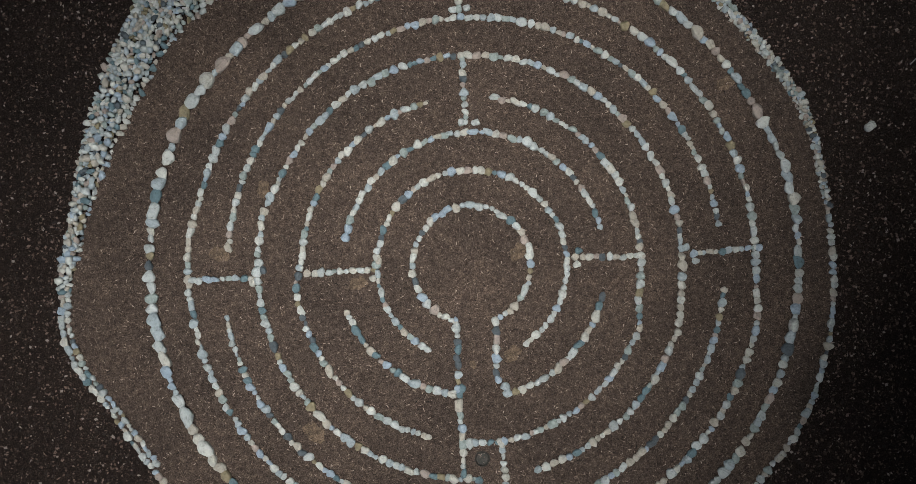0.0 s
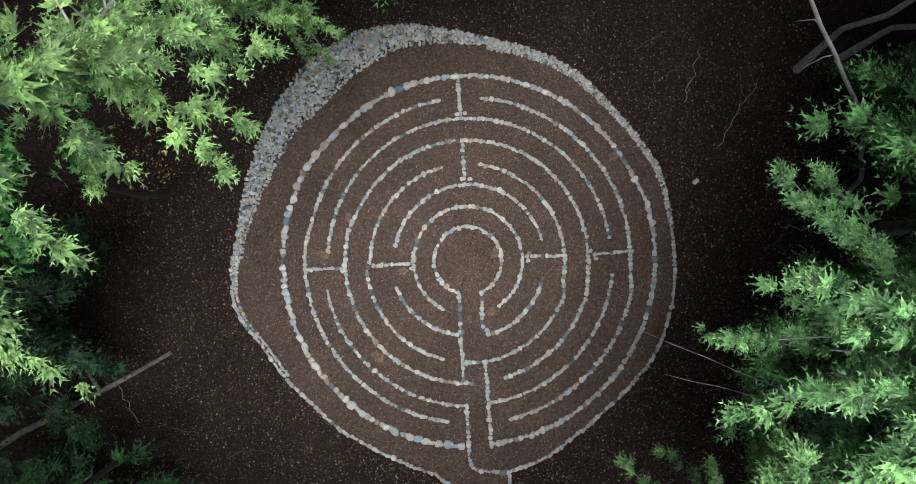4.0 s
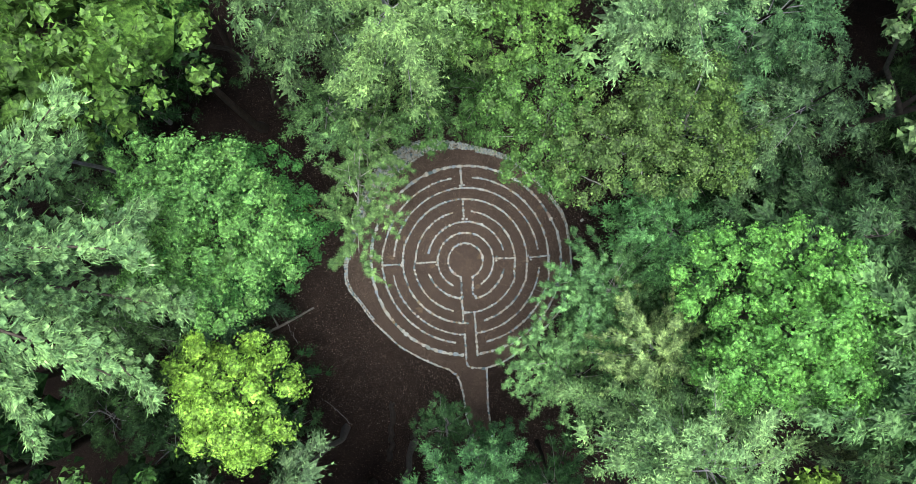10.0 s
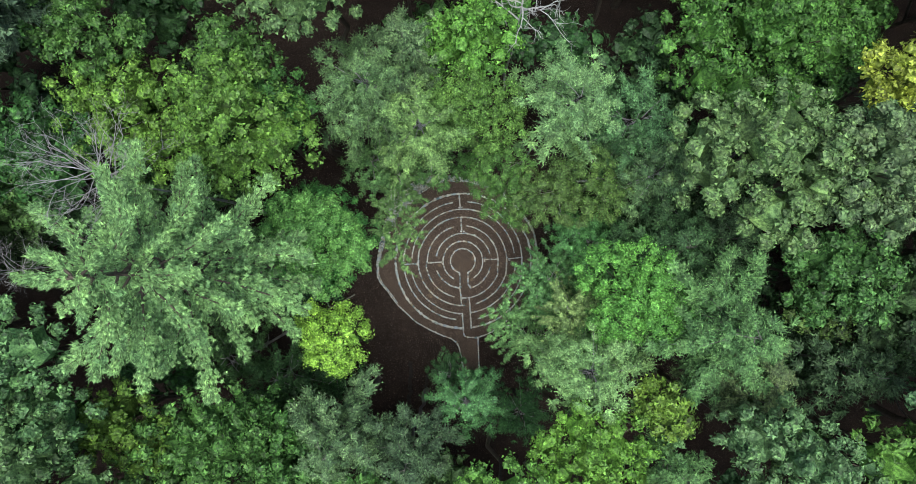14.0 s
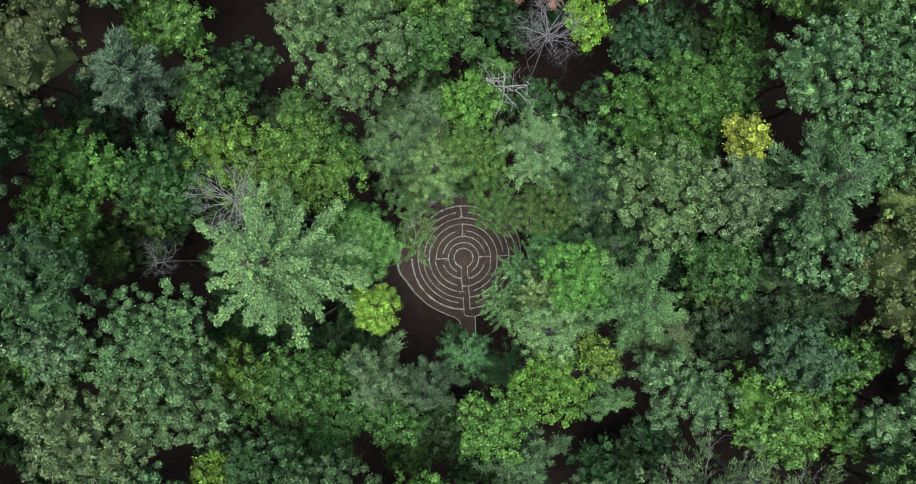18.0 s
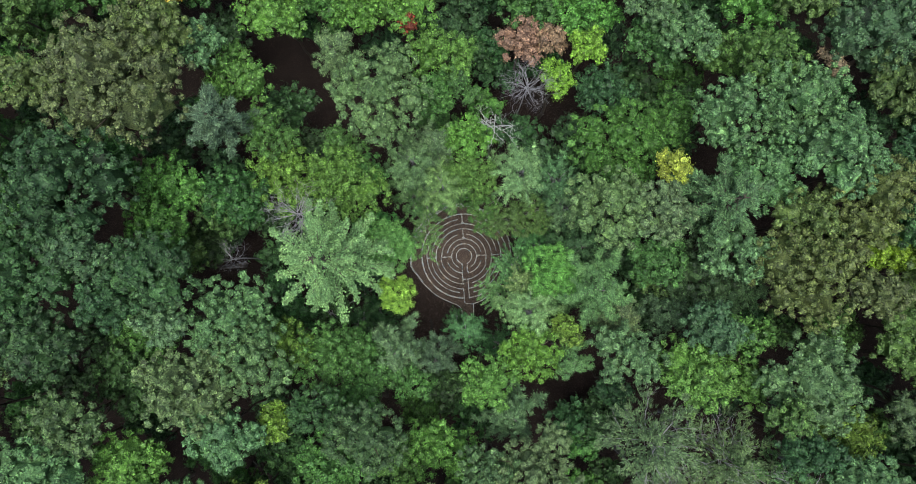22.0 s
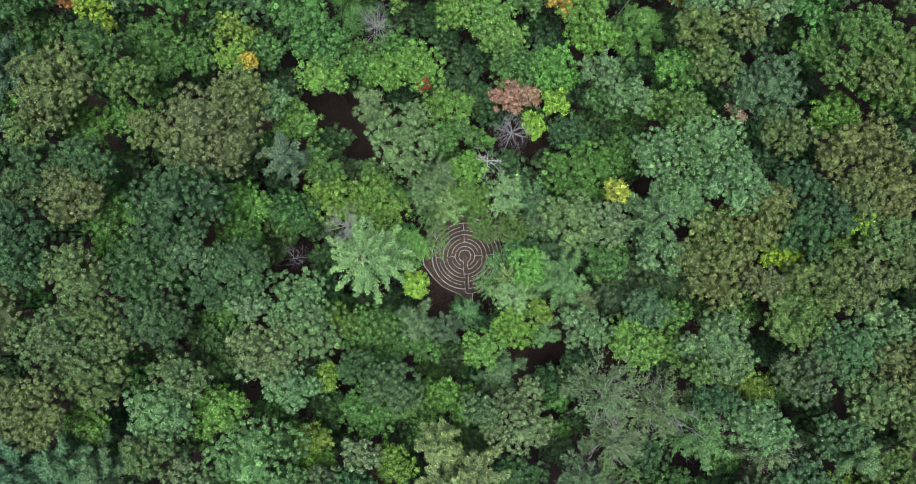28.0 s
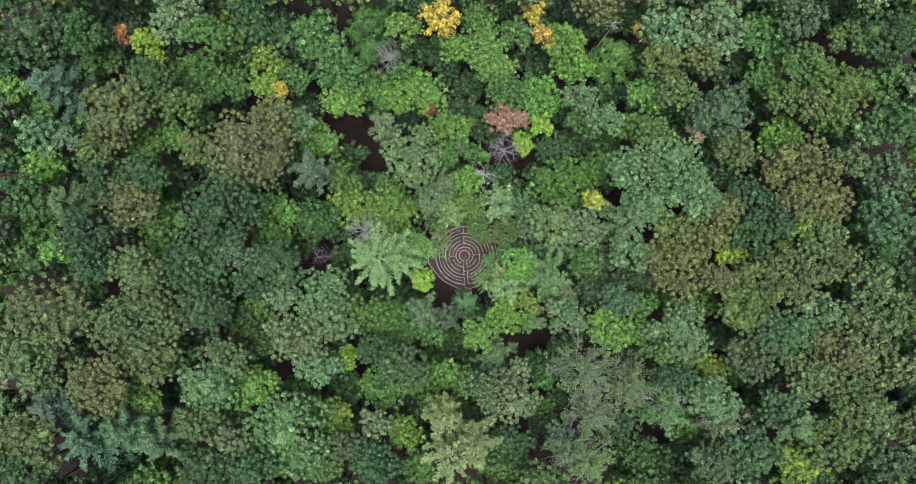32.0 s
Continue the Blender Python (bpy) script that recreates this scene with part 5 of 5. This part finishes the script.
maple(75.8, 41.7, 21.4, 4.9, DARK)
oak(10.6, 43.7, 25.1, 4.6, MOSS)
maple(73.9, -24.2, 22.2, 3.9, DARK)
maple(61.3, -40.3, 20.3, 4.7, MID)
oak(-39.3, 44.1, 23.6, 4.6, DARK)
maple(-60.3, 45.2, 22.2, 4.0, DARK)
oak(68.0, -37.9, 26.7, 4.0, MOSS)
oak(62.8, 41.9, 27.2, 4.2, GREY_GREEN)
oak(-11.3, 43.7, 25.3, 4.4, DARK)
oak(47.1, 42.4, 26.1, 3.4, DARK)
oak(-75.6, 22.9, 25.5, 3.8, GREY_GREEN)
maple(75.4, 17.5, 22.0, 4.3, MID)
oak(-75.3, -2.9, 26.4, 3.9, MOSS)
oak(72.0, -31.2, 25.7, 4.0, GREY_GREEN)
oak(-74.5, -38.0, 26.7, 4.4, MOSS)
oak(-14.6, -38.3, 26.1, 4.4, MOSS)
oak(-74.2, 4.3, 27.5, 4.2, DARK)
maple(53.3, -40.6, 20.5, 4.6, MID)
oak(33.5, -38.5, 25.3, 3.8, MOSS)
oak(30.5, 43.6, 25.2, 4.5, GREY_GREEN)
maple(9.9, -39.8, 22.1, 4.1, DARK)
oak(41.0, -38.5, 26.2, 4.0, MOSS)
oak(-76.4, -23.5, 25.0, 4.6, GREY_GREEN)
oak(-58.6, -37.4, 27.1, 4.1, DARK)
oak(72.1, 26.9, 25.7, 3.5, GREY_GREEN)
maple(74.6, -3.3, 22.6, 4.3, DARK)
maple(39.0, 44.9, 22.0, 4.2, DARK)
oak(1.5, 43.7, 24.3, 4.0, DARK)
oak(23.8, -38.8, 25.5, 4.7, MOSS)
oak(72.6, -9.6, 25.7, 4.6, MOSS)
maple(-79.9, 32.6, 20.0, 4.8, DARK)
maple(76.7, 3.4, 19.8, 4.6, DARK)
oak(-66.3, 43.8, 26.3, 4.6, OLIVE)
maple(-0.0, -38.2, 24.4, 4.0, MID)
oak(-29.5, 43.1, 26.7, 3.9, MOSS)
oak(-42.4, -37.8, 26.0, 4.0, OLIVE)
maple(56.8, 43.7, 22.0, 3.9, DARK)
# Low maples (under 15 m) are added fill, mostly dark-coloured as shade between crowns.
maple(0.4, 29.4, 11.1, 3.0, DARK)
maple(-9.0, -40.3, 21.1, 3.7, DARK)
oak(-75.9, -11.9, 25.4, 3.6, OLIVE)
oak(70.0, -17.2, 26.8, 3.6, OLIVE)
oak(16.1, -39.1, 24.8, 3.7, GREY_GREEN)
maple(-25.3, -39.5, 23.2, 4.7, DARK)
oak(-44.3, 40.4, 27.4, 4.3, GREY_GREEN)
oak(-66.8, -38.8, 25.4, 4.3, GREY_GREEN)
oak(-18.1, 43.9, 25.7, 4.5, MOSS)
oak(-74.2, -32.0, 24.3, 4.3, OLIVE)
maple(-32.2, -40.0, 22.0, 4.3, MID)
maple(14.3, -26.5, 11.1, 2.7, MID)
oak(72.0, 10.8, 28.0, 3.9, MOSS)
maple(-58.8, 44.4, 12.5, 2.4, DARK)
oak(-37.5, -37.4, 25.9, 4.2, DARK)
maple(-61.8, -41.1, 9.7, 3.3, DARK)
maple(76.8, 36.0, 22.4, 3.9, MID)
oak(17.5, 43.7, 26.8, 3.9, DARK)
maple(28.5, 29.7, 11.1, 2.5, DARK)
maple(-4.5, 37.4, 10.7, 2.6, MID)
maple(-6.0, 43.8, 22.3, 4.8, DARK)
maple(52.3, -24.3, 11.8, 3.2, DARK)
maple(66.7, 44.3, 12.8, 2.8, DARK)
oak(44.1, -36.5, 27.8, 4.1, GREY_GREEN)
maple(8.9, 10.9, 13.5, 3.2, DARK)
maple(-49.2, 12.9, 14.0, 3.3, DARK)
maple(37.7, -37.2, 13.0, 2.6, DARK)
oak(-76.0, -7.6, 25.9, 3.5, GREY_GREEN)
oak(43.4, 43.7, 26.4, 4.3, OLIVE)
maple(48.3, 33.4, 13.8, 2.9, DARK)
maple(64.4, -38.3, 23.6, 3.7, DARK)
oak(69.0, 43.7, 27.0, 4.6, MOSS)
maple(24.7, 18.2, 13.3, 2.3, DARK)
oak(3.2, -38.5, 26.4, 4.2, GREY_GREEN)
maple(-2.0, 31.7, 11.5, 2.7, DARK)
maple(-49.3, -16.5, 13.2, 3.0, MID)
maple(-74.3, 44.4, 23.2, 4.6, DARK)
oak(72.5, 21.3, 26.5, 4.3, GREY_GREEN)
oak(73.0, -37.2, 26.6, 4.0, MOSS)
maple(-62.1, 42.5, 10.9, 2.9, DARK)
maple(-2.0, -15.0, 12.5, 3.4, DARK)
maple(11.6, 35.7, 10.7, 3.5, DARK)
maple(-54.5, -40.1, 22.8, 4.7, DARK)
maple(17.6, 46.3, 10.1, 3.2, DARK)
maple(-20.7, -24.4, 11.9, 2.8, MID)
oak(-4.3, -39.1, 26.0, 3.4, OLIVE)
oak(-75.9, -17.7, 25.4, 4.3, GREY_GREEN)
oak(-77.3, 37.8, 25.0, 3.7, OLIVE)
oak(58.7, 43.6, 25.7, 3.8, DARK)
maple(1.7, 23.4, 12.0, 2.3, DARK)
maple(-83.7, 23.6, 9.5, 3.2, MID)
maple(28.9, -38.4, 22.6, 4.7, DARK)
oak(-19.9, -38.7, 26.2, 4.0, GREY_GREEN)
maple(30.9, 41.8, 13.2, 3.4, DARK)
maple(-34.2, 12.7, 12.7, 3.0, DARK)
maple(-25.6, 44.8, 21.9, 3.7, DARK)
maple(71.4, 9.9, 11.0, 2.4, DARK)
maple(-79.7, 10.3, 20.8, 4.2, DARK)
oak(23.7, 44.3, 26.2, 4.0, DARK)
maple(15.5, -18.7, 11.8, 3.3, DARK)
maple(-69.3, -15.7, 10.9, 2.9, DARK)
maple(22.7, -6.2, 10.5, 2.5, DARK)
maple(52.0, 44.6, 22.6, 4.7, MID)
maple(-70.0, 32.1, 12.2, 2.6, DARK)
maple(-70.1, 26.8, 11.8, 2.4, DARK)
maple(23.0, 41.4, 10.0, 3.1, DARK)
maple(7.5, 46.2, 10.6, 2.9, DARK)
maple(19.3, 20.5, 13.8, 3.4, DARK)
maple(-20.8, 0.0, 12.3, 3.2, DARK)
maple(-6.5, 35.7, 12.3, 2.3, DARK)
maple(46.1, -13.7, 12.5, 2.6, DARK)
maple(0.4, -27.6, 10.2, 3.4, MID)
maple(-68.3, -5.6, 13.6, 2.6, DARK)
maple(74.9, 31.4, 22.9, 3.8, DARK)
maple(-52.7, -24.5, 11.7, 2.3, DARK)
maple(-68.7, 46.6, 10.3, 3.1, MID)
oak(70.9, -26.7, 25.4, 4.0, OLIVE)
maple(71.9, 5.0, 10.1, 3.5, MID)
oak(73.8, -15.7, 25.4, 3.9, OLIVE)
maple(-26.2, -26.2, 11.1, 3.1, MID)
maple(25.4, 29.0, 12.2, 3.1, DARK)
oak(-48.7, 47.2, 22.8, 4.1, GREY_GREEN)
maple(-80.3, -30.3, 22.6, 4.0, MID)
maple(37.5, -31.4, 13.7, 2.5, DARK)
maple(-79.9, -26.3, 11.0, 2.6, MID)
maple(13.8, -29.2, 11.9, 3.0, DARK)
maple(68.5, -37.7, 11.3, 3.3, DARK)
maple(-6.8, -26.6, 12.9, 2.8, MID)
maple(52.6, 15.6, 11.1, 2.6, DARK)
maple(33.8, -7.0, 10.5, 3.2, DARK)
maple(-29.0, 10.8, 10.7, 2.8, DARK)
maple(-28.1, 2.9, 10.7, 2.7, DARK)
maple(-46.7, 25.5, 10.3, 3.1, DARK)
maple(-30.9, 32.9, 13.4, 2.7, DARK)
maple(43.7, 32.4, 13.3, 3.4, DARK)
maple(51.7, 25.9, 11.4, 3.3, DARK)
maple(4.2, 22.0, 10.5, 2.7, DARK)
maple(0.0, 24.9, 12.3, 3.2, DARK)
maple(67.7, 42.3, 11.7, 2.6, DARK)
maple(-40.3, -26.9, 12.0, 2.9, MID)
maple(-61.7, 4.6, 10.9, 2.9, DARK)
oak(35.9, -37.7, 27.5, 3.5, MOSS)
maple(5.7, 14.1, 13.8, 2.9, DARK)
oak(-75.7, 18.8, 26.3, 3.4, GREY_GREEN)
oak(-76.8, 45.6, 27.3, 4.2, GREY_GREEN)
maple(-83.0, 33.7, 9.6, 2.7, DARK)
maple(47.4, -19.6, 11.2, 2.8, MID)
maple(-80.3, 27.8, 22.4, 3.7, DARK)
maple(-73.8, 46.8, 9.7, 3.3, DARK)
oak(5.4, 43.5, 26.4, 4.0, MOSS)
maple(-9.1, 24.4, 10.9, 2.9, DARK)
maple(22.8, 17.8, 10.4, 3.1, DARK)
maple(49.5, -25.9, 13.6, 2.3, DARK)
maple(-60.6, -37.4, 12.0, 2.6, DARK)
maple(-34.8, 42.5, 23.8, 4.2, DARK)
maple(-42.0, -10.3, 10.9, 3.5, DARK)
maple(-73.5, -40.3, 21.5, 4.4, DARK)
maple(62.6, -28.4, 9.9, 2.5, DARK)
maple(-71.5, 15.4, 10.7, 3.2, DARK)
maple(-31.3, 17.5, 10.0, 2.5, MID)
maple(80.3, -24.3, 9.7, 3.1, DARK)
maple(-81.3, 16.9, 12.3, 2.4, MID)
maple(-60.9, 45.3, 12.4, 3.1, MID)
maple(-9.0, -28.3, 10.9, 2.3, DARK)
maple(-71.0, 36.8, 13.2, 2.6, DARK)
maple(-83.2, -2.5, 10.4, 3.4, MID)
maple(-21.5, -21.5, 12.5, 3.4, DARK)
maple(2.1, 18.2, 10.9, 2.4, MID)
maple(-53.4, 14.5, 11.0, 2.7, MID)
maple(36.7, 23.8, 13.6, 3.4, DARK)
maple(20.2, -6.6, 10.8, 2.4, DARK)
maple(-58.5, 40.0, 12.1, 3.3, DARK)
maple(66.5, -6.1, 11.3, 3.4, DARK)
maple(12.8, 11.2, 10.7, 3.3, DARK)
maple(-71.9, 25.4, 10.9, 2.6, DARK)
maple(-70.6, -18.4, 9.5, 2.4, DARK)
maple(73.7, 43.9, 13.7, 2.6, DARK)
maple(56.7, -37.5, 21.9, 4.1, DARK)
maple(12.7, -19.2, 11.3, 3.0, DARK)
maple(77.5, 46.9, 23.2, 4.2, DARK)
maple(-49.5, -42.7, 21.6, 3.7, MID)
maple(-65.4, -6.5, 12.1, 2.4, MID)
maple(16.8, -15.2, 13.6, 2.4, DARK)
oak(12.2, -35.2, 27.8, 4.5, MOSS)
oak(74.5, -20.8, 26.4, 4.0, DARK)
maple(31.6, 36.5, 10.5, 2.3, DARK)
maple(2.1, 31.6, 10.5, 3.0, DARK)
maple(-45.3, 44.9, 12.2, 2.5, DARK)
maple(-55.8, 26.7, 10.6, 3.2, DARK)
maple(20.7, -39.9, 21.8, 4.0, DARK)
maple(17.9, 42.8, 10.7, 2.6, DARK)
maple(-7.6, -32.2, 12.7, 3.1, DARK)
maple(78.6, 11.4, 11.9, 3.2, DARK)
maple(70.2, 10.8, 9.6, 3.2, DARK)
maple(-71.5, -40.9, 11.5, 3.3, DARK)
maple(77.2, -4.1, 11.2, 3.5, DARK)
maple(-29.6, -22.7, 12.3, 2.5, MID)
maple(-8.6, 37.0, 11.9, 3.5, DARK)
maple(16.8, -24.9, 11.1, 2.3, DARK)
maple(-60.1, 36.5, 11.3, 2.8, DARK)
maple(-22.1, -39.7, 11.0, 2.4, DARK)
maple(-18.6, -28.9, 10.2, 3.4, DARK)
maple(37.9, 44.9, 12.7, 2.4, DARK)
maple(-20.7, -3.6, 12.7, 2.3, DARK)
maple(-53.3, -38.4, 10.2, 3.2, MID)
maple(-3.2, 33.8, 12.8, 2.7, DARK)
maple(-14.5, 25.4, 14.0, 2.3, MID)
maple(13.0, 32.5, 13.0, 3.2, DARK)
maple(-2.6, 46.7, 22.6, 4.6, DARK)
maple(-11.4, -38.4, 11.1, 2.5, DARK)
maple(22.9, 34.7, 12.5, 2.8, MID)
oak(73.9, 7.2, 24.8, 3.7, GREY_GREEN)
maple(27.6, -37.2, 11.8, 2.7, MID)
maple(28.1, 42.6, 11.1, 3.3, MID)
maple(-80.5, 26.9, 11.8, 2.7, MID)
maple(-11.7, -10.5, 12.7, 3.2, DARK)
oak(-61.3, 44.2, 26.1, 4.0, DARK)
maple(-50.9, -25.4, 11.2, 3.0, DARK)
maple(-39.5, -42.8, 22.3, 3.7, DARK)
maple(72.2, 42.4, 12.3, 2.8, DARK)
maple(44.0, -14.2, 11.5, 3.0, DARK)
maple(-27.8, 26.6, 12.6, 2.9, DARK)
maple(66.0, 42.2, 9.6, 2.4, DARK)
maple(-40.6, 33.8, 13.4, 3.1, MID)
maple(-52.6, 37.1, 13.2, 3.2, DARK)
maple(-46.8, -14.5, 10.2, 2.7, DARK)
maple(53.7, -36.8, 12.8, 3.4, DARK)
maple(22.2, -11.9, 11.0, 2.6, MID)
maple(1.6, -18.3, 12.1, 3.1, DARK)
maple(-8.3, 42.7, 11.1, 2.9, DARK)
maple(66.0, -42.8, 21.5, 4.4, DARK)
maple(16.6, 24.6, 13.5, 2.2, DARK)
maple(-51.5, 17.2, 9.7, 2.3, DARK)
maple(-22.7, -17.3, 10.3, 2.8, DARK)
maple(-29.4, 1.6, 13.7, 3.1, DARK)
maple(38.1, -34.1, 13.0, 3.4, DARK)
maple(-21.8, 4.5, 13.1, 2.5, DARK)
oak(-76.8, 0.7, 25.0, 4.5, GREY_GREEN)
maple(-80.3, -24.2, 13.4, 2.3, DARK)
maple(65.0, 20.9, 11.7, 3.4, DARK)
maple(77.5, -15.5, 14.0, 2.4, DARK)
maple(52.9, 44.5, 10.2, 3.1, DARK)
oak(-24.3, 46.5, 25.7, 3.6, DARK)
maple(7.1, 43.1, 10.0, 2.5, DARK)
maple(-70.4, 34.0, 12.8, 2.2, DARK)
maple(-50.5, -19.5, 12.2, 2.3, MID)
oak(-62.3, -42.0, 24.5, 3.8, DARK)
maple(-20.3, 17.5, 13.0, 3.2, DARK)
maple(-56.2, 45.1, 11.9, 2.4, DARK)
maple(55.8, 35.0, 12.5, 3.2, DARK)
maple(-37.2, 9.0, 12.0, 2.6, DARK)
maple(74.0, -24.4, 13.1, 3.1, DARK)
oak(73.0, -26.3, 28.2, 3.8, OLIVE)
maple(-41.9, 28.1, 9.7, 2.6, DARK)
maple(52.5, -27.3, 11.2, 3.4, DARK)
maple(-57.0, 46.4, 22.0, 4.3, DARK)
maple(-34.8, 48.9, 21.4, 4.1, DARK)
maple(-3.2, 25.9, 13.3, 3.0, DARK)
maple(71.3, 36.3, 12.3, 2.6, DARK)
maple(-27.6, 35.0, 13.4, 3.1, DARK)
maple(-71.9, -17.6, 11.4, 2.6, DARK)
maple(3.3, 24.5, 12.5, 2.3, DARK)
maple(67.9, 2.9, 11.9, 2.8, DARK)
maple(-4.9, -18.2, 9.9, 2.7, MID)
maple(-66.3, 8.7, 11.6, 2.9, DARK)
oak(-41.9, 44.7, 28.1, 3.8, DARK)
maple(-43.1, -5.0, 10.2, 3.2, DARK)
maple(30.3, -4.8, 13.0, 2.6, DARK)
maple(53.2, 20.0, 9.9, 3.4, DARK)
oak(-76.9, -34.1, 25.6, 3.6, GREY_GREEN)
maple(54.0, -21.8, 10.0, 2.8, DARK)
maple(-64.4, -40.4, 10.3, 3.5, DARK)
maple(-9.3, -25.8, 12.9, 3.3, DARK)
maple(-52.0, 9.9, 12.1, 2.9, MID)
maple(-64.6, 42.3, 11.6, 3.0, DARK)
maple(38.5, 34.0, 13.2, 2.6, DARK)
maple(78.3, 28.0, 21.8, 4.0, DARK)
maple(-13.0, 45.4, 9.6, 3.1, DARK)
maple(12.3, 14.4, 11.7, 2.3, DARK)
maple(-35.8, -18.5, 13.4, 3.2, DARK)
maple(43.7, 20.0, 9.7, 2.5, DARK)
maple(-71.8, -2.1, 10.6, 3.5, DARK)
maple(32.9, 45.7, 10.6, 2.7, DARK)
maple(9.8, 22.1, 12.3, 2.8, DARK)
maple(17.3, -0.4, 13.3, 3.0, DARK)
maple(-33.1, 16.2, 10.9, 3.3, DARK)
maple(78.0, -39.6, 11.6, 2.6, MID)
maple(51.1, 28.9, 11.0, 3.4, MID)
maple(-67.1, 32.3, 11.5, 3.3, MID)
maple(-76.8, 34.7, 11.9, 2.6, DARK)
maple(69.3, 14.5, 13.2, 2.7, DARK)
maple(-82.7, 22.0, 21.1, 4.0, DARK)
maple(-81.0, 18.4, 10.3, 3.0, DARK)
maple(47.0, -38.9, 12.6, 2.8, DARK)
maple(-17.0, 12.5, 10.2, 3.3, DARK)
maple(-0.8, 42.8, 9.6, 2.6, DARK)
maple(45.3, -42.0, 23.5, 4.4, MID)
maple(-18.2, 27.0, 10.8, 2.3, DARK)
maple(13.4, 40.4, 13.7, 2.8, DARK)
maple(24.1, 13.9, 12.1, 3.3, DARK)
maple(31.9, -43.0, 21.3, 4.6, DARK)
maple(14.0, -21.7, 10.7, 2.4, MID)
maple(-76.2, -27.7, 21.2, 4.5, DARK)
maple(-56.1, -29.5, 11.3, 3.1, MID)
maple(-57.6, -37.8, 10.7, 2.9, MID)
maple(49.4, -21.8, 10.1, 2.6, DARK)
maple(36.4, -8.1, 12.5, 2.4, MID)
maple(28.8, -16.6, 12.0, 2.7, DARK)
maple(-69.4, -11.6, 10.2, 2.6, DARK)
maple(30.6, 33.8, 12.7, 2.7, DARK)
maple(39.2, -38.8, 13.1, 2.8, MID)
oak(55.2, 45.5, 26.3, 4.0, MOSS)
maple(-42.8, -28.2, 13.0, 2.9, DARK)
maple(30.9, 25.5, 11.4, 2.8, DARK)
oak(-9.3, -41.6, 25.8, 3.8, GREY_GREEN)
maple(63.3, -26.4, 12.9, 2.2, DARK)
maple(-32.0, -40.6, 10.8, 2.4, MID)
maple(3.2, -27.1, 14.0, 3.4, DARK)
maple(-45.9, 15.9, 10.1, 2.9, DARK)
maple(-2.9, 14.9, 11.0, 3.1, MID)
maple(-74.6, -8.1, 23.3, 3.6, MID)
maple(20.2, -4.5, 10.6, 2.7, DARK)
maple(-10.8, -13.2, 13.8, 2.7, MID)
maple(-80.3, 34.3, 24.4, 3.5, MID)
maple(72.6, 25.2, 22.4, 4.8, DARK)
maple(24.6, 20.1, 13.8, 3.1, MID)
maple(-20.3, -6.9, 12.2, 3.2, DARK)
